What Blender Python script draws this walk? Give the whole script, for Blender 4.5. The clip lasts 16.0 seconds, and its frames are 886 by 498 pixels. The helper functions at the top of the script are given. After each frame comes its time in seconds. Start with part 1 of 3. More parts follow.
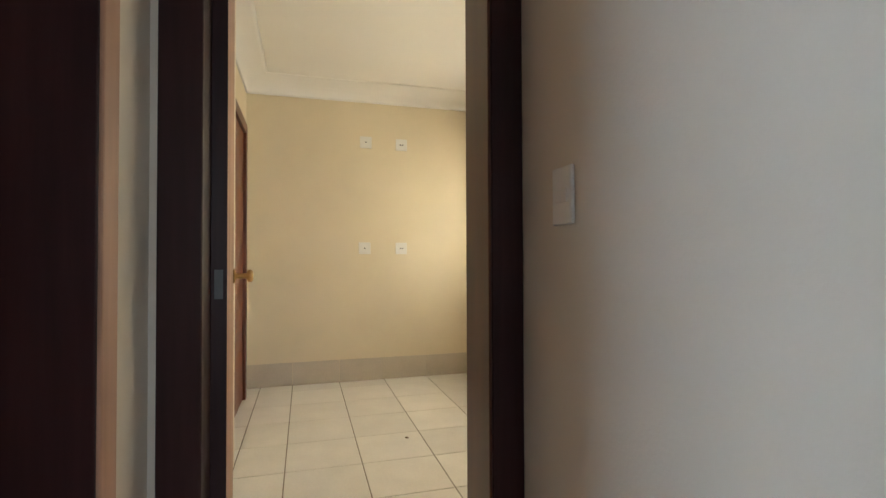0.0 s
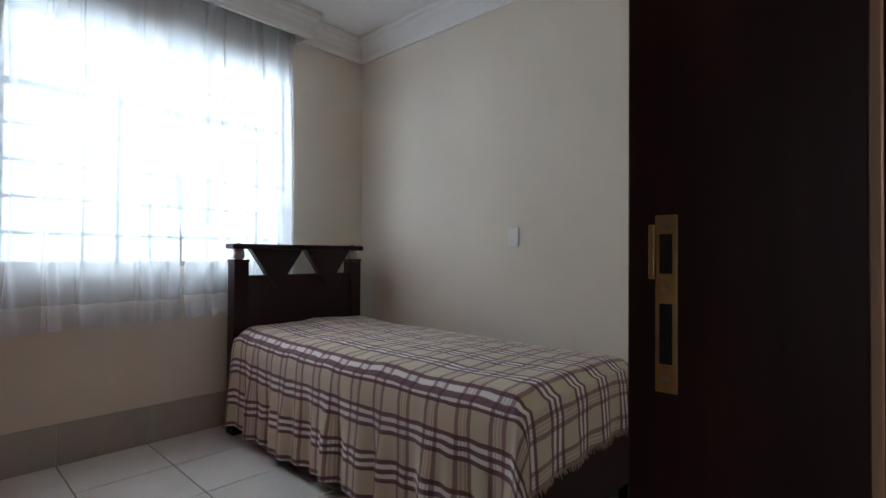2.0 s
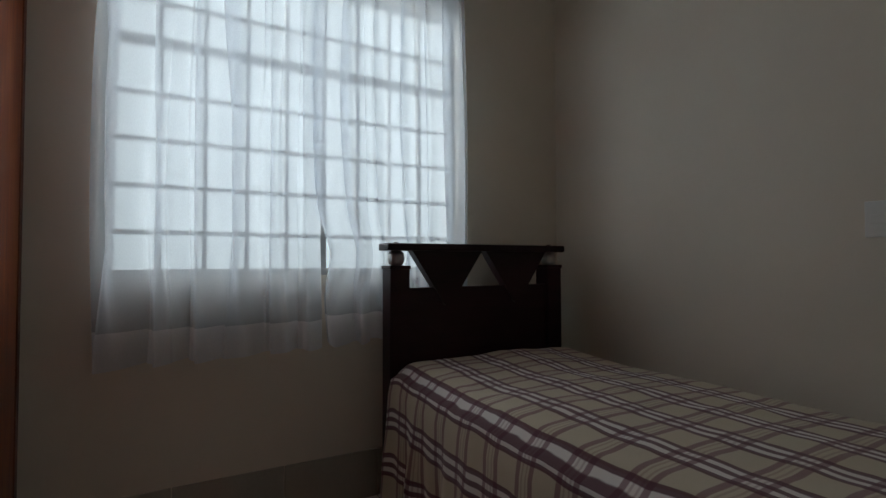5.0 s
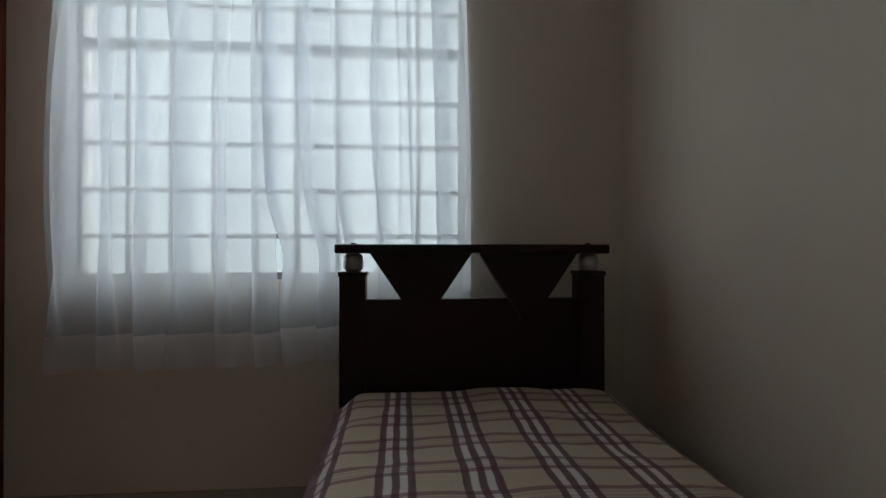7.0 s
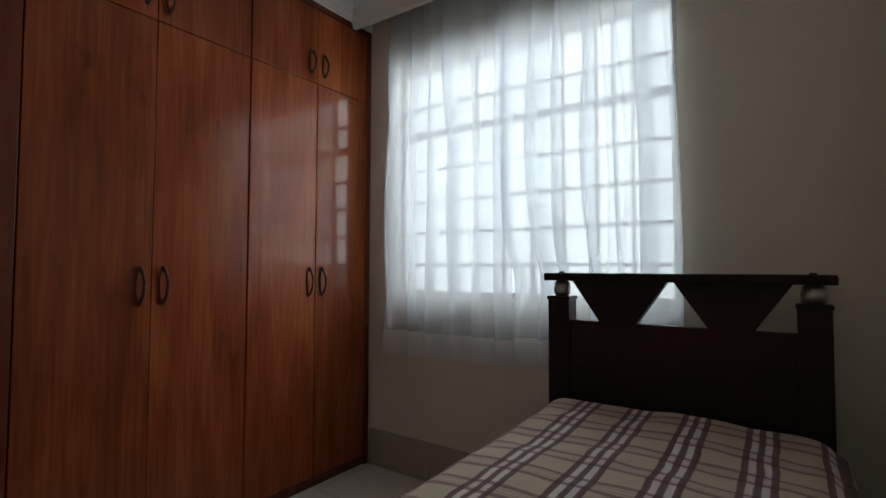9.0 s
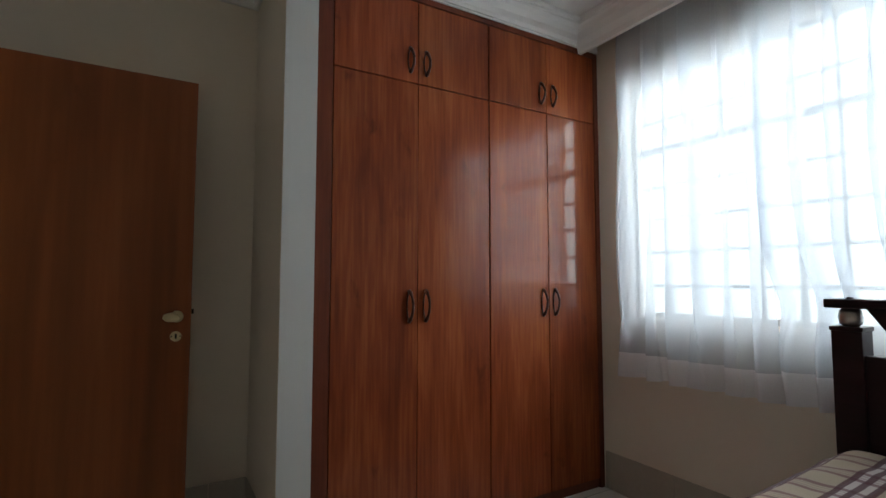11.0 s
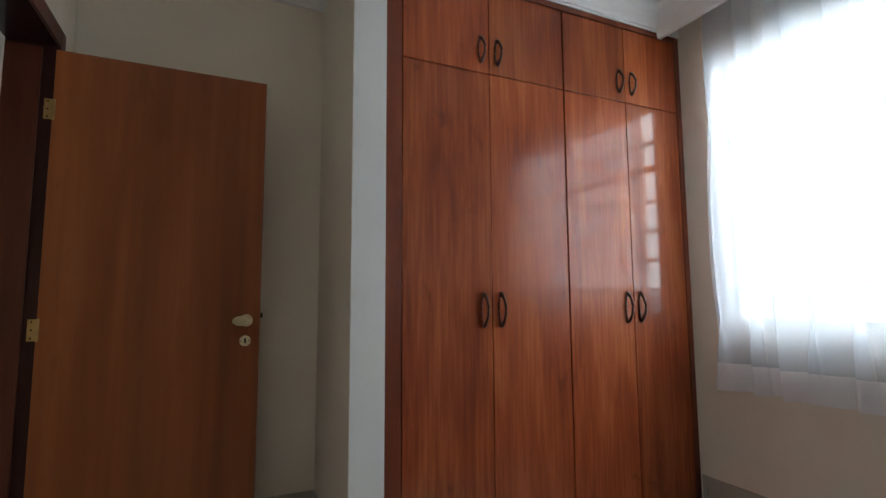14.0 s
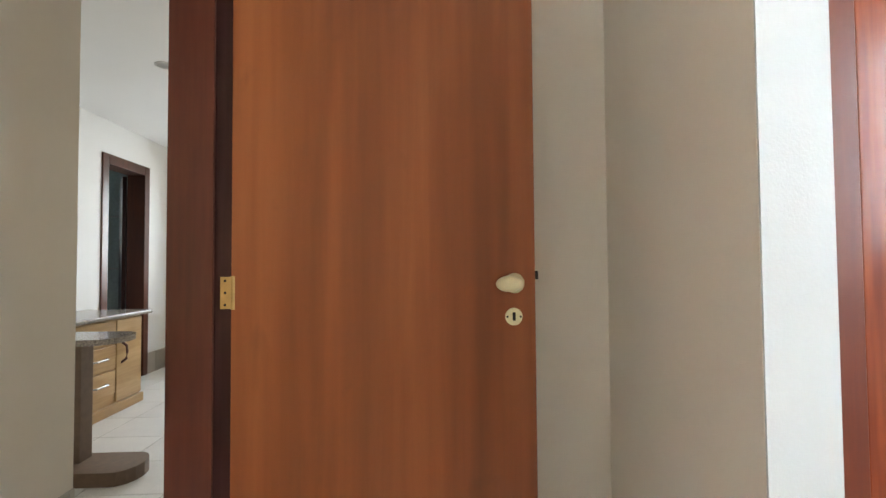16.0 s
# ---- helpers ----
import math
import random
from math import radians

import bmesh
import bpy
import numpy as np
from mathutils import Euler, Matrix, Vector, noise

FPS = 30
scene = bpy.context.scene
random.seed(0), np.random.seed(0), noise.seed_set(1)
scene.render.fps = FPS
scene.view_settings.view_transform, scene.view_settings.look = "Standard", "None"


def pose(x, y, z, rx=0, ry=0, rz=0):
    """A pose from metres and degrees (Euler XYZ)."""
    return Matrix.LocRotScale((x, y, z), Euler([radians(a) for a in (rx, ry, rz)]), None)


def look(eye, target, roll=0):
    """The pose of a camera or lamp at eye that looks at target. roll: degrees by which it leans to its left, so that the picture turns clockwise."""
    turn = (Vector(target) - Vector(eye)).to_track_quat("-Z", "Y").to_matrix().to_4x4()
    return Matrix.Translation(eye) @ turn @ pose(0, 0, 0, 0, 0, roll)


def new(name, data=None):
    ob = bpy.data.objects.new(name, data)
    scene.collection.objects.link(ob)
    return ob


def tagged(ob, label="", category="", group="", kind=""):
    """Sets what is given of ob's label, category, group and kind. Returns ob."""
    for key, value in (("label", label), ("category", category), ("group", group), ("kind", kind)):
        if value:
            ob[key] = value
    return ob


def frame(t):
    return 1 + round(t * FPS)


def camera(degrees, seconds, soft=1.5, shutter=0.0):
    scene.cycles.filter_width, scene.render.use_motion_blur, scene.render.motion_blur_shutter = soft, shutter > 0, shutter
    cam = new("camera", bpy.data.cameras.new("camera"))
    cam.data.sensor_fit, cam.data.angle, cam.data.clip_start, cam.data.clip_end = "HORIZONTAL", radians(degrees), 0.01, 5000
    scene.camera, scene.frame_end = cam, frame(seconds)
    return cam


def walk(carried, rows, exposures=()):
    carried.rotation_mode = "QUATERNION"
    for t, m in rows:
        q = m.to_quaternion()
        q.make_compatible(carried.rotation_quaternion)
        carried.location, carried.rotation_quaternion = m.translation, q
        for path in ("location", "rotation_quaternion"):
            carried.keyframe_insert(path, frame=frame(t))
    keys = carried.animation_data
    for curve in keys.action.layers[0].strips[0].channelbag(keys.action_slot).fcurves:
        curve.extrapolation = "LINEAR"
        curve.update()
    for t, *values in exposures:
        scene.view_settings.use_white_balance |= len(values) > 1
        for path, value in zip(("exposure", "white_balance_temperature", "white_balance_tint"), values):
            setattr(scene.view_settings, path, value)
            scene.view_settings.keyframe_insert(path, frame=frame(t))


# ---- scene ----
cam = camera(84.5, 16.0)
PATH = [
    (0, (0.221, 0.101, 1.093), (2.142, -0.446, 1.129), -0.2),
    (0.4, (0.326, 0.133, 1.072), (2.323, 0.027, 1.115), 0.2),
    (0.8, (0.383, 0.18, 1.078), (2.352, 0.53, 1.118), 0.4),
    (1, (0.448, 0.218, 1.079), (2.364, 0.789, 1.108), -0.0),
    (1.2, (0.471, 0.24, 1.077), (2.323, 0.995, 1.107), 0.8),
    (1.5, (0.507, 0.274, 1.081), (2.226, 1.296, 1.112), 0.6),
    (2, (0.559, 0.361, 1.074), (2.028, 1.718, 1.1), 0.4),
    (2.5, (0.55, 0.491, 1.046), (1.801, 2.051, 1.088), 0.6),
    (3, (0.629, 0.575, 1.053), (1.718, 2.252, 1.094), 0.6),
    (5.5, (1.273, 1.456, 1.056), (2.166, 3.244, 1.103), 0.1),
    (6, (1.55, 1.485, 1.096), (2.292, 3.343, 1.113), 0.6),
    (6.5, (1.815, 1.519, 1.099), (2.314, 3.456, 1.114), 0.3),
    (7, (2.06, 1.544, 1.107), (2.223, 3.537, 1.122), -0.0),
    (7.5, (2.306, 1.512, 1.128), (2.059, 3.497, 1.15), 0.0),
    (8, (2.46, 1.441, 1.125), (1.857, 3.347, 1.165), 0.0),
    (8.5, (2.568, 1.353, 1.144), (1.667, 3.137, 1.211), 0.1),
    (9, (2.652, 1.299, 1.152), (1.508, 2.937, 1.232), 0.2),
    (9.5, (2.67, 1.246, 1.154), (1.327, 2.726, 1.234), 0.3),
    (10, (2.661, 1.207, 1.165), (1.144, 2.508, 1.244), 0.3),
    (12.3, (2.645, 1.12, 1.234), (0.844, 1.958, 1.458), -0.2),
    (12.5, (2.642, 1.116, 1.235), (0.84, 1.949, 1.472), -0.2),
    (13, (2.636, 1.12, 1.214), (0.831, 1.944, 1.466), -0.2),
    (13.5, (2.574, 1.123, 1.189), (0.768, 1.948, 1.433), -0.3),
    (14, (2.465, 1.141, 1.139), (0.652, 1.963, 1.332), -0.3),
    (14.5, (2.283, 1.129, 1.101), (0.449, 1.917, 1.229), -0.4),
    (15, (2.044, 1.136, 1.129), (0.137, 1.736, 1.185), -0.2),
    (15.5, (1.762, 1.049, 1.078), (-0.197, 1.446, 1.153), -0.5),
    (16, (1.452, 0.992, 1.09), (-0.544, 1.098, 1.154), -0.4),
]
EXPOSURES = [(0, 2.05, 6000), (0.5, 2.15, 5800), (1.0, 1.95, 5750), (1.5, 1.35, 6000), (2.0, 0.9, 6250), (2.5, 0.5, 6450), (3.0, 0.2, 6600), (5.5, -0.7, 6850), (7.0, -0.68, 6950),
             (8.0, -0.6, 7000), (9.0, -0.2, 7100), (10.0, 0.0, 7000), (12.5, 0.98, 6700), (13.5, 1.03, 6650), (14.5, 1.5, 6600), (15.0, 2.15, 6600), (15.4, 2.4, 6600), (16.0, 2.95, 6650)]
walk(cam, [(t, look(e, g, r)) for t, e, g, r in PATH], [(t, s, k, 10) for t, s, k in EXPOSURES])

# ---- world and light ----
world = bpy.data.worlds.new("sky")
scene.world = world
world.use_nodes = True
sky = world.node_tree.nodes.new("ShaderNodeTexSky")
sky.sky_type, sky.sun_disc = "NISHITA", False
sky.sun_elevation, sky.sun_rotation = radians(55), radians(200)
world.node_tree.links.new(sky.outputs[0], world.node_tree.nodes["Background"].inputs[0])
world.node_tree.nodes["Background"].inputs[1].default_value = 0.1


def lamp(name, kind, m, energy, color, **more):
    data = bpy.data.lights.new(name, kind)
    data.energy, data.color = energy, color
    for key, value in more.items():
        setattr(data, key, value)
    ob = new(name, data)
    ob.matrix_world = m
    return ob


lamp("sun", "SUN", look((2, -8, 12), (2, 3, 0)), 1.2, (1, 0.95, 0.88), angle=radians(12))
# daylight in the three window openings
lamp("daylight_bedroom", "AREA", look((1.56, 4.0, 2.14), (1.56, 3.2, 1.84)), 110, (0.87, 0.945, 1.0), shape="RECTANGLE", size=2.8, size_y=2.1)
lamp("daylight_side_room", "AREA", look((3.3, -2.0, 1.5), (3.3, 0, 1.2)), 21, (1, 0.94, 0.86), shape="RECTANGLE", size=2.3, size_y=1.5)
lamp("daylight_living", "AREA", look((-4.75, -0.6, 1.6), (0, -0.6, 1.2)), 13, (0.86, 0.94, 1.0), shape="RECTANGLE", size=1.3, size_y=1.3)


# ---- materials ----
def material(name, rough=0.5, metal=0.0, coat=0.0):
    m = bpy.data.materials.new(name)
    m.use_nodes = True
    b = m.node_tree.nodes["Principled BSDF"]
    b.inputs["Roughness"].default_value, b.inputs["Metallic"].default_value = rough, metal
    b.inputs["Coat Weight"].default_value = coat
    return m, m.node_tree, b


def node(tree, kind, **inputs):
    n = tree.nodes.new(kind)
    for key, value in inputs.items():
        key = key.replace("_", " ")
        if hasattr(value, "is_output"):
            tree.links.new(value, n.inputs[key])
        else:
            n.inputs[key].default_value = value
    return n


def world_noise(tree, scale, stretch=(1, 1, 1), detail=4.0):
    geo = tree.nodes.new("ShaderNodeNewGeometry")
    mapping = node(tree, "ShaderNodeMapping", Vector=geo.outputs["Position"], Scale=stretch)
    return node(tree, "ShaderNodeTexNoise", Vector=mapping.outputs[0], Scale=scale, Detail=detail)


def ramp(tree, fac, *stops):
    r = tree.nodes.new("ShaderNodeValToRGB")
    el = r.color_ramp.elements
    while len(el) < len(stops):
        el.new(0.5)
    for e, (p, c) in zip(el, stops):
        e.position, e.color = p, (*c, 1)
    tree.links.new(fac, r.inputs[0])
    return r


def bump(tree, b, height, strength=0.2, distance=0.002):
    n = node(tree, "ShaderNodeBump", Height=height, Strength=strength, Distance=distance)
    tree.links.new(n.outputs[0], b.inputs["Normal"])


def paint(name, color, rough=0.7, spread=0.05):
    m, tree, b = material(name, rough)
    big, small = world_noise(tree, 1.3), world_noise(tree, 160, detail=2)
    lo, hi = [c * (1 - spread) for c in color], [min(1, c * (1 + spread)) for c in color]
    r = ramp(tree, big.outputs["Fac"], (0.3, lo), (0.7, hi))
    tree.links.new(r.outputs[0], b.inputs["Base Color"])
    bump(tree, b, small.outputs["Fac"], 0.25, 0.0015)
    return m


def wood(name, dark, mid, light, rough, coat=0.0, axis="z", scale=14, shine=0.5, knots=0.0, bands=0.0, fine_part=0.28, vary=0.0):
    m, tree, b = material(name, rough, coat=coat)
    b.inputs["Specular IOR Level"].default_value = shine
    b.inputs["Coat Roughness"].default_value = 0.11
    s = {"z": (1, 1, 0.05), "x": (0.05, 1, 1), "y": (1, 0.05, 1)}[axis]
    soft = {"z": (1, 1, 0.16), "x": (0.16, 1, 1), "y": (1, 0.16, 1)}[axis]
    fine = world_noise(tree, scale * 5, s, 5)
    broad = world_noise(tree, scale * 0.5, soft, 4)
    broad.inputs["Distortion"].default_value = 0.8
    mix = node(tree, "ShaderNodeMix", Factor=fine_part)
    tree.links.new(broad.outputs["Fac"], mix.inputs[2])
    tree.links.new(fine.outputs["Fac"], mix.inputs[3])
    r = ramp(tree, mix.outputs[0], (0.36, dark), (0.5, mid), (0.64, light))
    col = r.outputs[0]
    if bands:
        # broad upright bands of the veneer
        wide = world_noise(tree, 5.5, (1, 1, 0.03), 3)
        v = node(tree, "ShaderNodeMapRange", Value=wide.outputs["Fac"])
        for i, x in ((1, 0.35), (2, 0.65), (3, 1 - bands * 0.5), (4, 1 + bands * 0.4)):
            v.inputs[i].default_value = x
        col = node(tree, "ShaderNodeHueSaturation", Color=col, Value=v.outputs[0]).outputs[0]
    if knots:
        # small dark knots with drawn-out grain round them
        spots = world_noise(tree, 9, (1, 1, 0.6), 4)
        spots.inputs["Distortion"].default_value = 0.4
        v = node(tree, "ShaderNodeMapRange", Value=spots.outputs["Fac"])
        for i, x in ((1, 0.66), (2, 0.78), (3, 1.0), (4, 1 - knots)):
            v.inputs[i].default_value = x
        col = node(tree, "ShaderNodeHueSaturation", Color=col, Value=v.outputs[0]).outputs[0]
    if vary:
        info = tree.nodes.new("ShaderNodeObjectInfo")
        v = node(tree, "ShaderNodeMapRange", Value=info.outputs["Random"])
        v.inputs[3].default_value, v.inputs[4].default_value = 1 - vary, 1 + vary
        col = node(tree, "ShaderNodeHueSaturation", Color=col, Value=v.outputs[0]).outputs[0]
    tree.links.new(col, b.inputs["Base Color"])
    rr = node(tree, "ShaderNodeMapRange", Value=fine.outputs["Fac"])
    rr.inputs[3].default_value, rr.inputs[4].default_value = rough * 0.85, rough * 1.2
    tree.links.new(rr.outputs[0], b.inputs["Roughness"])
    bump(tree, b, fine.outputs["Fac"], 0.08, 0.001)
    return m


def plain(name, color, rough=0.5, metal=0.0, spread=0.12, scale=30):
    m, tree, b = material(name, rough, metal)
    n = world_noise(tree, scale)
    r = ramp(tree, n.outputs["Fac"], (0.3, [c * (1 - spread) for c in color]), (0.7, [min(1, c * (1 + spread)) for c in color]))
    tree.links.new(r.outputs[0], b.inputs["Base Color"])
    return m


def tile_material(name, color, rough, spread=0.07):
    m, tree, b = material(name, rough)
    info = tree.nodes.new("ShaderNodeObjectInfo")
    big, small = world_noise(tree, 6), world_noise(tree, 70, detail=3)
    mix = node(tree, "ShaderNodeMix", Factor=0.4)
    tree.links.new(big.outputs["Fac"], mix.inputs[2])
    tree.links.new(small.outputs["Fac"], mix.inputs[3])
    r = ramp(tree, mix.outputs[0], (0.3, [c * (1 - spread) for c in color]), (0.7, [min(1, c * (1 + spread)) for c in color]))
    v = node(tree, "ShaderNodeMapRange", Value=info.outputs["Random"])
    v.inputs[3].default_value, v.inputs[4].default_value = 0.93, 1.04
    hsv = node(tree, "ShaderNodeHueSaturation", Color=r.outputs[0], Value=v.outputs[0])
    tree.links.new(hsv.outputs[0], b.inputs["Base Color"])
    bump(tree, b, small.outputs["Fac"], 0.1, 0.001)
    return m


WALL = paint("beige_wall_paint", (0.76, 0.685, 0.58))
CREAM = paint("cream_wall_paint", (0.74, 0.655, 0.49))
PLASTER = paint("white_plaster", (0.80, 0.79, 0.77), spread=0.02)
# white paint, its colour darkened to hold down direct window light
DIMMED_WHITE_END = paint("dimmed_white_pillar_paint", (0.60, 0.605, 0.595), spread=0.02)
TILE = tile_material("glazed_floor_tile", (0.79, 0.77, 0.73), 0.28)
GROUT = plain("grey_grout", (0.26, 0.23, 0.19), 0.9)
SKIRT = tile_material("stone_look_skirting_tile", (0.42, 0.375, 0.315), 0.5)
SKIRT_PALE = tile_material("pale_stone_look_skirting_tile", (0.56, 0.50, 0.42), 0.5)
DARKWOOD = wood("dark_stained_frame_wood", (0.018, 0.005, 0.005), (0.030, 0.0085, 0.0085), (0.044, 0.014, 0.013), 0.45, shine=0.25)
MAROON = wood("maroon_stained_wood", (0.012, 0.0022, 0.004), (0.021, 0.0036, 0.007), (0.032, 0.006, 0.011), 0.42, axis="x", shine=0.3)
CHERRY = wood("varnished_cherry_wood", (0.195, 0.036, 0.011), (0.285, 0.058, 0.017), (0.385, 0.102, 0.029), 0.6, 0.55, shine=0.15, knots=0.4, fine_part=0.42, vary=0.16)
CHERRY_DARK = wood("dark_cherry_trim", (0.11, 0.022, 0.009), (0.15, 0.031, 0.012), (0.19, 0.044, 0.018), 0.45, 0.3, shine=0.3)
DOORWOOD = wood("satin_cedar_door_wood", (0.20, 0.058, 0.018), (0.265, 0.079, 0.025), (0.33, 0.106, 0.036), 0.45, scale=6, shine=0.3, knots=0.2, bands=0.45)
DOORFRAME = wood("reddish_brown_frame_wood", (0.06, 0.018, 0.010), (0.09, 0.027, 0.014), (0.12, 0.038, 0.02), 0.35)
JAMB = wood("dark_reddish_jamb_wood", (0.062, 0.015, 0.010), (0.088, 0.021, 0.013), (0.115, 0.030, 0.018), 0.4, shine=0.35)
# pale casing tone; on the side leaf it paints strongly lit cedar
SALMON = wood("pale_casing_and_lit_leaf_wood", (0.36, 0.19, 0.115), (0.43, 0.235, 0.15), (0.50, 0.285, 0.19), 0.5)
BRASS = plain("worn_brass", (0.46, 0.33, 0.15), 0.42, 1.0)
CREAM_KNOB = plain("cream_enamel", (0.66, 0.58, 0.36), 0.35)
STEEL = plain("brushed_steel", (0.55, 0.54, 0.52), 0.3, 1.0)
BLACK = plain("black_recess", (0.008, 0.007, 0.007), 0.8)
BRONZE = plain("dark_bronze_handle", (0.085, 0.026, 0.016), 0.3, 0.2)
PLASTIC = plain("white_switch_plastic", (0.78, 0.77, 0.74), 0.35, spread=0.02)
IRON = plain("grey_painted_iron", (0.36, 0.36, 0.35), 0.5)
IRON_DARK = plain("dark_iron_transom", (0.12, 0.115, 0.11), 0.5)
OAK = wood("pale_oak_laminate", (0.42, 0.25, 0.10), (0.52, 0.33, 0.15), (0.60, 0.40, 0.20), 0.4, axis="x")
GRANITE = plain("speckled_brown_granite", (0.30, 0.26, 0.22), 0.2, spread=0.5, scale=140)
BROWN_PANEL = plain("brown_laminate", (0.16, 0.10, 0.06), 0.5)
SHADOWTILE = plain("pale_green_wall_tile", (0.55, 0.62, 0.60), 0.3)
FRINGE = plain("beige_cotton_fringe", (0.40, 0.30, 0.22), 0.9, spread=0.35, scale=60)
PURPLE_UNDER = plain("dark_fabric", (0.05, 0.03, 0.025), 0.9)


def glass_material():
    m = bpy.data.materials.new("window_glass")
    m.use_nodes = True
    tree = m.node_tree
    tree.nodes.remove(tree.nodes["Principled BSDF"])
    clear = node(tree, "ShaderNodeBsdfTransparent", Color=(0.95, 0.97, 0.97, 1))
    gloss = node(tree, "ShaderNodeBsdfGlossy", Roughness=0.03)
    mix = node(tree, "ShaderNodeMixShader", Fac=0.06)
    tree.links.new(clear.outputs[0], mix.inputs[1])
    tree.links.new(gloss.outputs[0], mix.inputs[2])
    tree.links.new(mix.outputs[0], tree.nodes["Material Output"].inputs[0])
    return m


def sheer_material(name, color, clear_part):
    m = bpy.data.materials.new(name)
    m.use_nodes = True
    tree = m.node_tree
    tree.nodes.remove(tree.nodes["Principled BSDF"])
    n = world_noise(tree, 500, (1, 1, 0.25), 2)
    r = ramp(tree, n.outputs["Fac"], (0.3, [c * 0.92 for c in color]), (0.7, color))
    diff = node(tree, "ShaderNodeBsdfDiffuse", Color=r.outputs[0])
    tran = node(tree, "ShaderNodeBsdfTranslucent", Color=r.outputs[0])
    clear = node(tree, "ShaderNodeBsdfTransparent", Color=(1, 1, 1, 1))
    a = node(tree, "ShaderNodeMixShader", Fac=0.58)
    tree.links.new(diff.outputs[0], a.inputs[1])
    tree.links.new(tran.outputs[0], a.inputs[2])
    b = node(tree, "ShaderNodeMixShader", Fac=clear_part)
    tree.links.new(a.outputs[0], b.inputs[1])
    tree.links.new(clear.outputs[0], b.inputs[2])
    tree.links.new(b.outputs[0], tree.nodes["Material Output"].inputs[0])
    return m


GLASS = glass_material()
SHEER = sheer_material("white_sheer_voile", (0.76, 0.81, 0.87), 0.46)
HEM = sheer_material("white_voile_hem", (0.88, 0.88, 0.90), 0.12)
CREAM_SHEER = sheer_material("cream_sheer_voile", (0.85, 0.74, 0.48), 0.15)


def plaid_material():
    """Beige cotton with mauve stripes in threes along u and in pairs along v; the UVs are in metres of cloth."""
    m, tree, b = material("plaid_cotton_bedspread", 0.92)
    uv = tree.nodes.new("ShaderNodeUVMap")
    uv.uv_map = "cloth"
    wob = node(tree, "ShaderNodeTexNoise", Vector=uv.outputs[0], Scale=9.0, Detail=2.0)
    shift = node(tree, "ShaderNodeVectorMath", Vector=wob.outputs["Color"])
    shift.operation = "MULTIPLY_ADD"
    shift.inputs[1].default_value, shift.inputs[2].default_value = (0.012, 0.012, 0), (-0.006, -0.006, 0)
    add = tree.nodes.new("ShaderNodeVectorMath")
    tree.links.new(uv.outputs[0], add.inputs[0])
    tree.links.new(shift.outputs[0], add.inputs[1])
    sep = tree.nodes.new("ShaderNodeSeparateXYZ")
    tree.links.new(add.outputs[0], sep.inputs[0])

    def calc(op, a, c):
        n = tree.nodes.new("ShaderNodeMath")
        n.operation = op
        for i, v in ((0, a), (1, c)):
            if hasattr(v, "is_output"):
                tree.links.new(v, n.inputs[i])
            else:
                n.inputs[i].default_value = v
        return n.outputs[0]

    def band(coord, period, centre, half):
        f = calc("MODULO", calc("ADD", coord, 10 * period + period / 2 - centre), period)
        d = calc("ABSOLUTE", calc("SUBTRACT", f, period / 2), 0)
        edge = node(tree, "ShaderNodeMapRange", Value=d)
        for i, v in ((1, half - 0.0012), (2, half + 0.0012), (3, 1.0), (4, 0.0)):
            edge.inputs[i].default_value = v
        return edge.outputs[0]

    def over(base, color, fac):
        n = tree.nodes.new("ShaderNodeMix")
        n.data_type = "RGBA"
        for i, v in ((0, fac), (6, base), (7, color)):
            if hasattr(v, "is_output"):
                tree.links.new(v, n.inputs[i])
            else:
                n.inputs[i].default_value = (*v, 1) if i else v
        return n.outputs[2]

    U, V = sep.outputs[0], sep.outputs[1]
    weave = node(tree, "ShaderNodeTexNoise", Vector=uv.outputs[0], Scale=420.0, Detail=2.0)
    ground = ramp(tree, weave.outputs["Fac"], (0.3, (0.53, 0.445, 0.325)), (0.7, (0.64, 0.55, 0.42))).outputs[0]
    PU = 0.182
    white = band(U, PU, 0.0, 0.034)
    col = over(ground, (0.80, 0.75, 0.73), calc("MULTIPLY", white, 0.9))
    mauve, deep = (0.21, 0.072, 0.098), (0.110, 0.022, 0.042)
    for c, h, k in ((-0.026, 0.0085, 0.75), (0.026, 0.0085, 0.75), (-0.008, 0.003, 0.35), (0.008, 0.003, 0.35)):
        col = over(col, mauve, calc("MULTIPLY", band(V, 0.148, c, h), k))
    for c in (-0.034, 0.0, 0.034):
        col = over(col, deep, calc("MULTIPLY", band(U, PU, c, 0.0085), 0.9))
    tree.links.new(col, b.inputs["Base Color"])
    b.inputs["Sheen Weight"].default_value = 0.2
    bump(tree, b, weave.outputs["Fac"], 0.35, 0.002)
    return m


PLAID = plaid_material()


# ---- builders ----
def box(bm, x0, x1, y0, y1, z0, z1, bevel=0.0):
    r = bmesh.ops.create_cube(bm, size=1, matrix=Matrix.LocRotScale(((x0 + x1) / 2, (y0 + y1) / 2, (z0 + z1) / 2), None, (x1 - x0, y1 - y0, z1 - z0)))
    if bevel:
        edges = {e for v in r["verts"] for e in v.link_edges}
        bmesh.ops.bevel(bm, geom=list(edges), offset=bevel, segments=2, affect="EDGES", profile=0.5)
    return bm


def boxes(*dims, bevel=0.0):
    bm = bmesh.new()
    for d in dims:
        box(bm, *d, bevel=bevel)
    return bm


def mesh_of(name, bm, mat, smooth=False):
    me = bpy.data.meshes.new(name)
    bm.to_mesh(me)
    bm.free()
    me.materials.append(mat)
    if smooth:
        for p in me.polygons:
            p.use_smooth = True
    return me


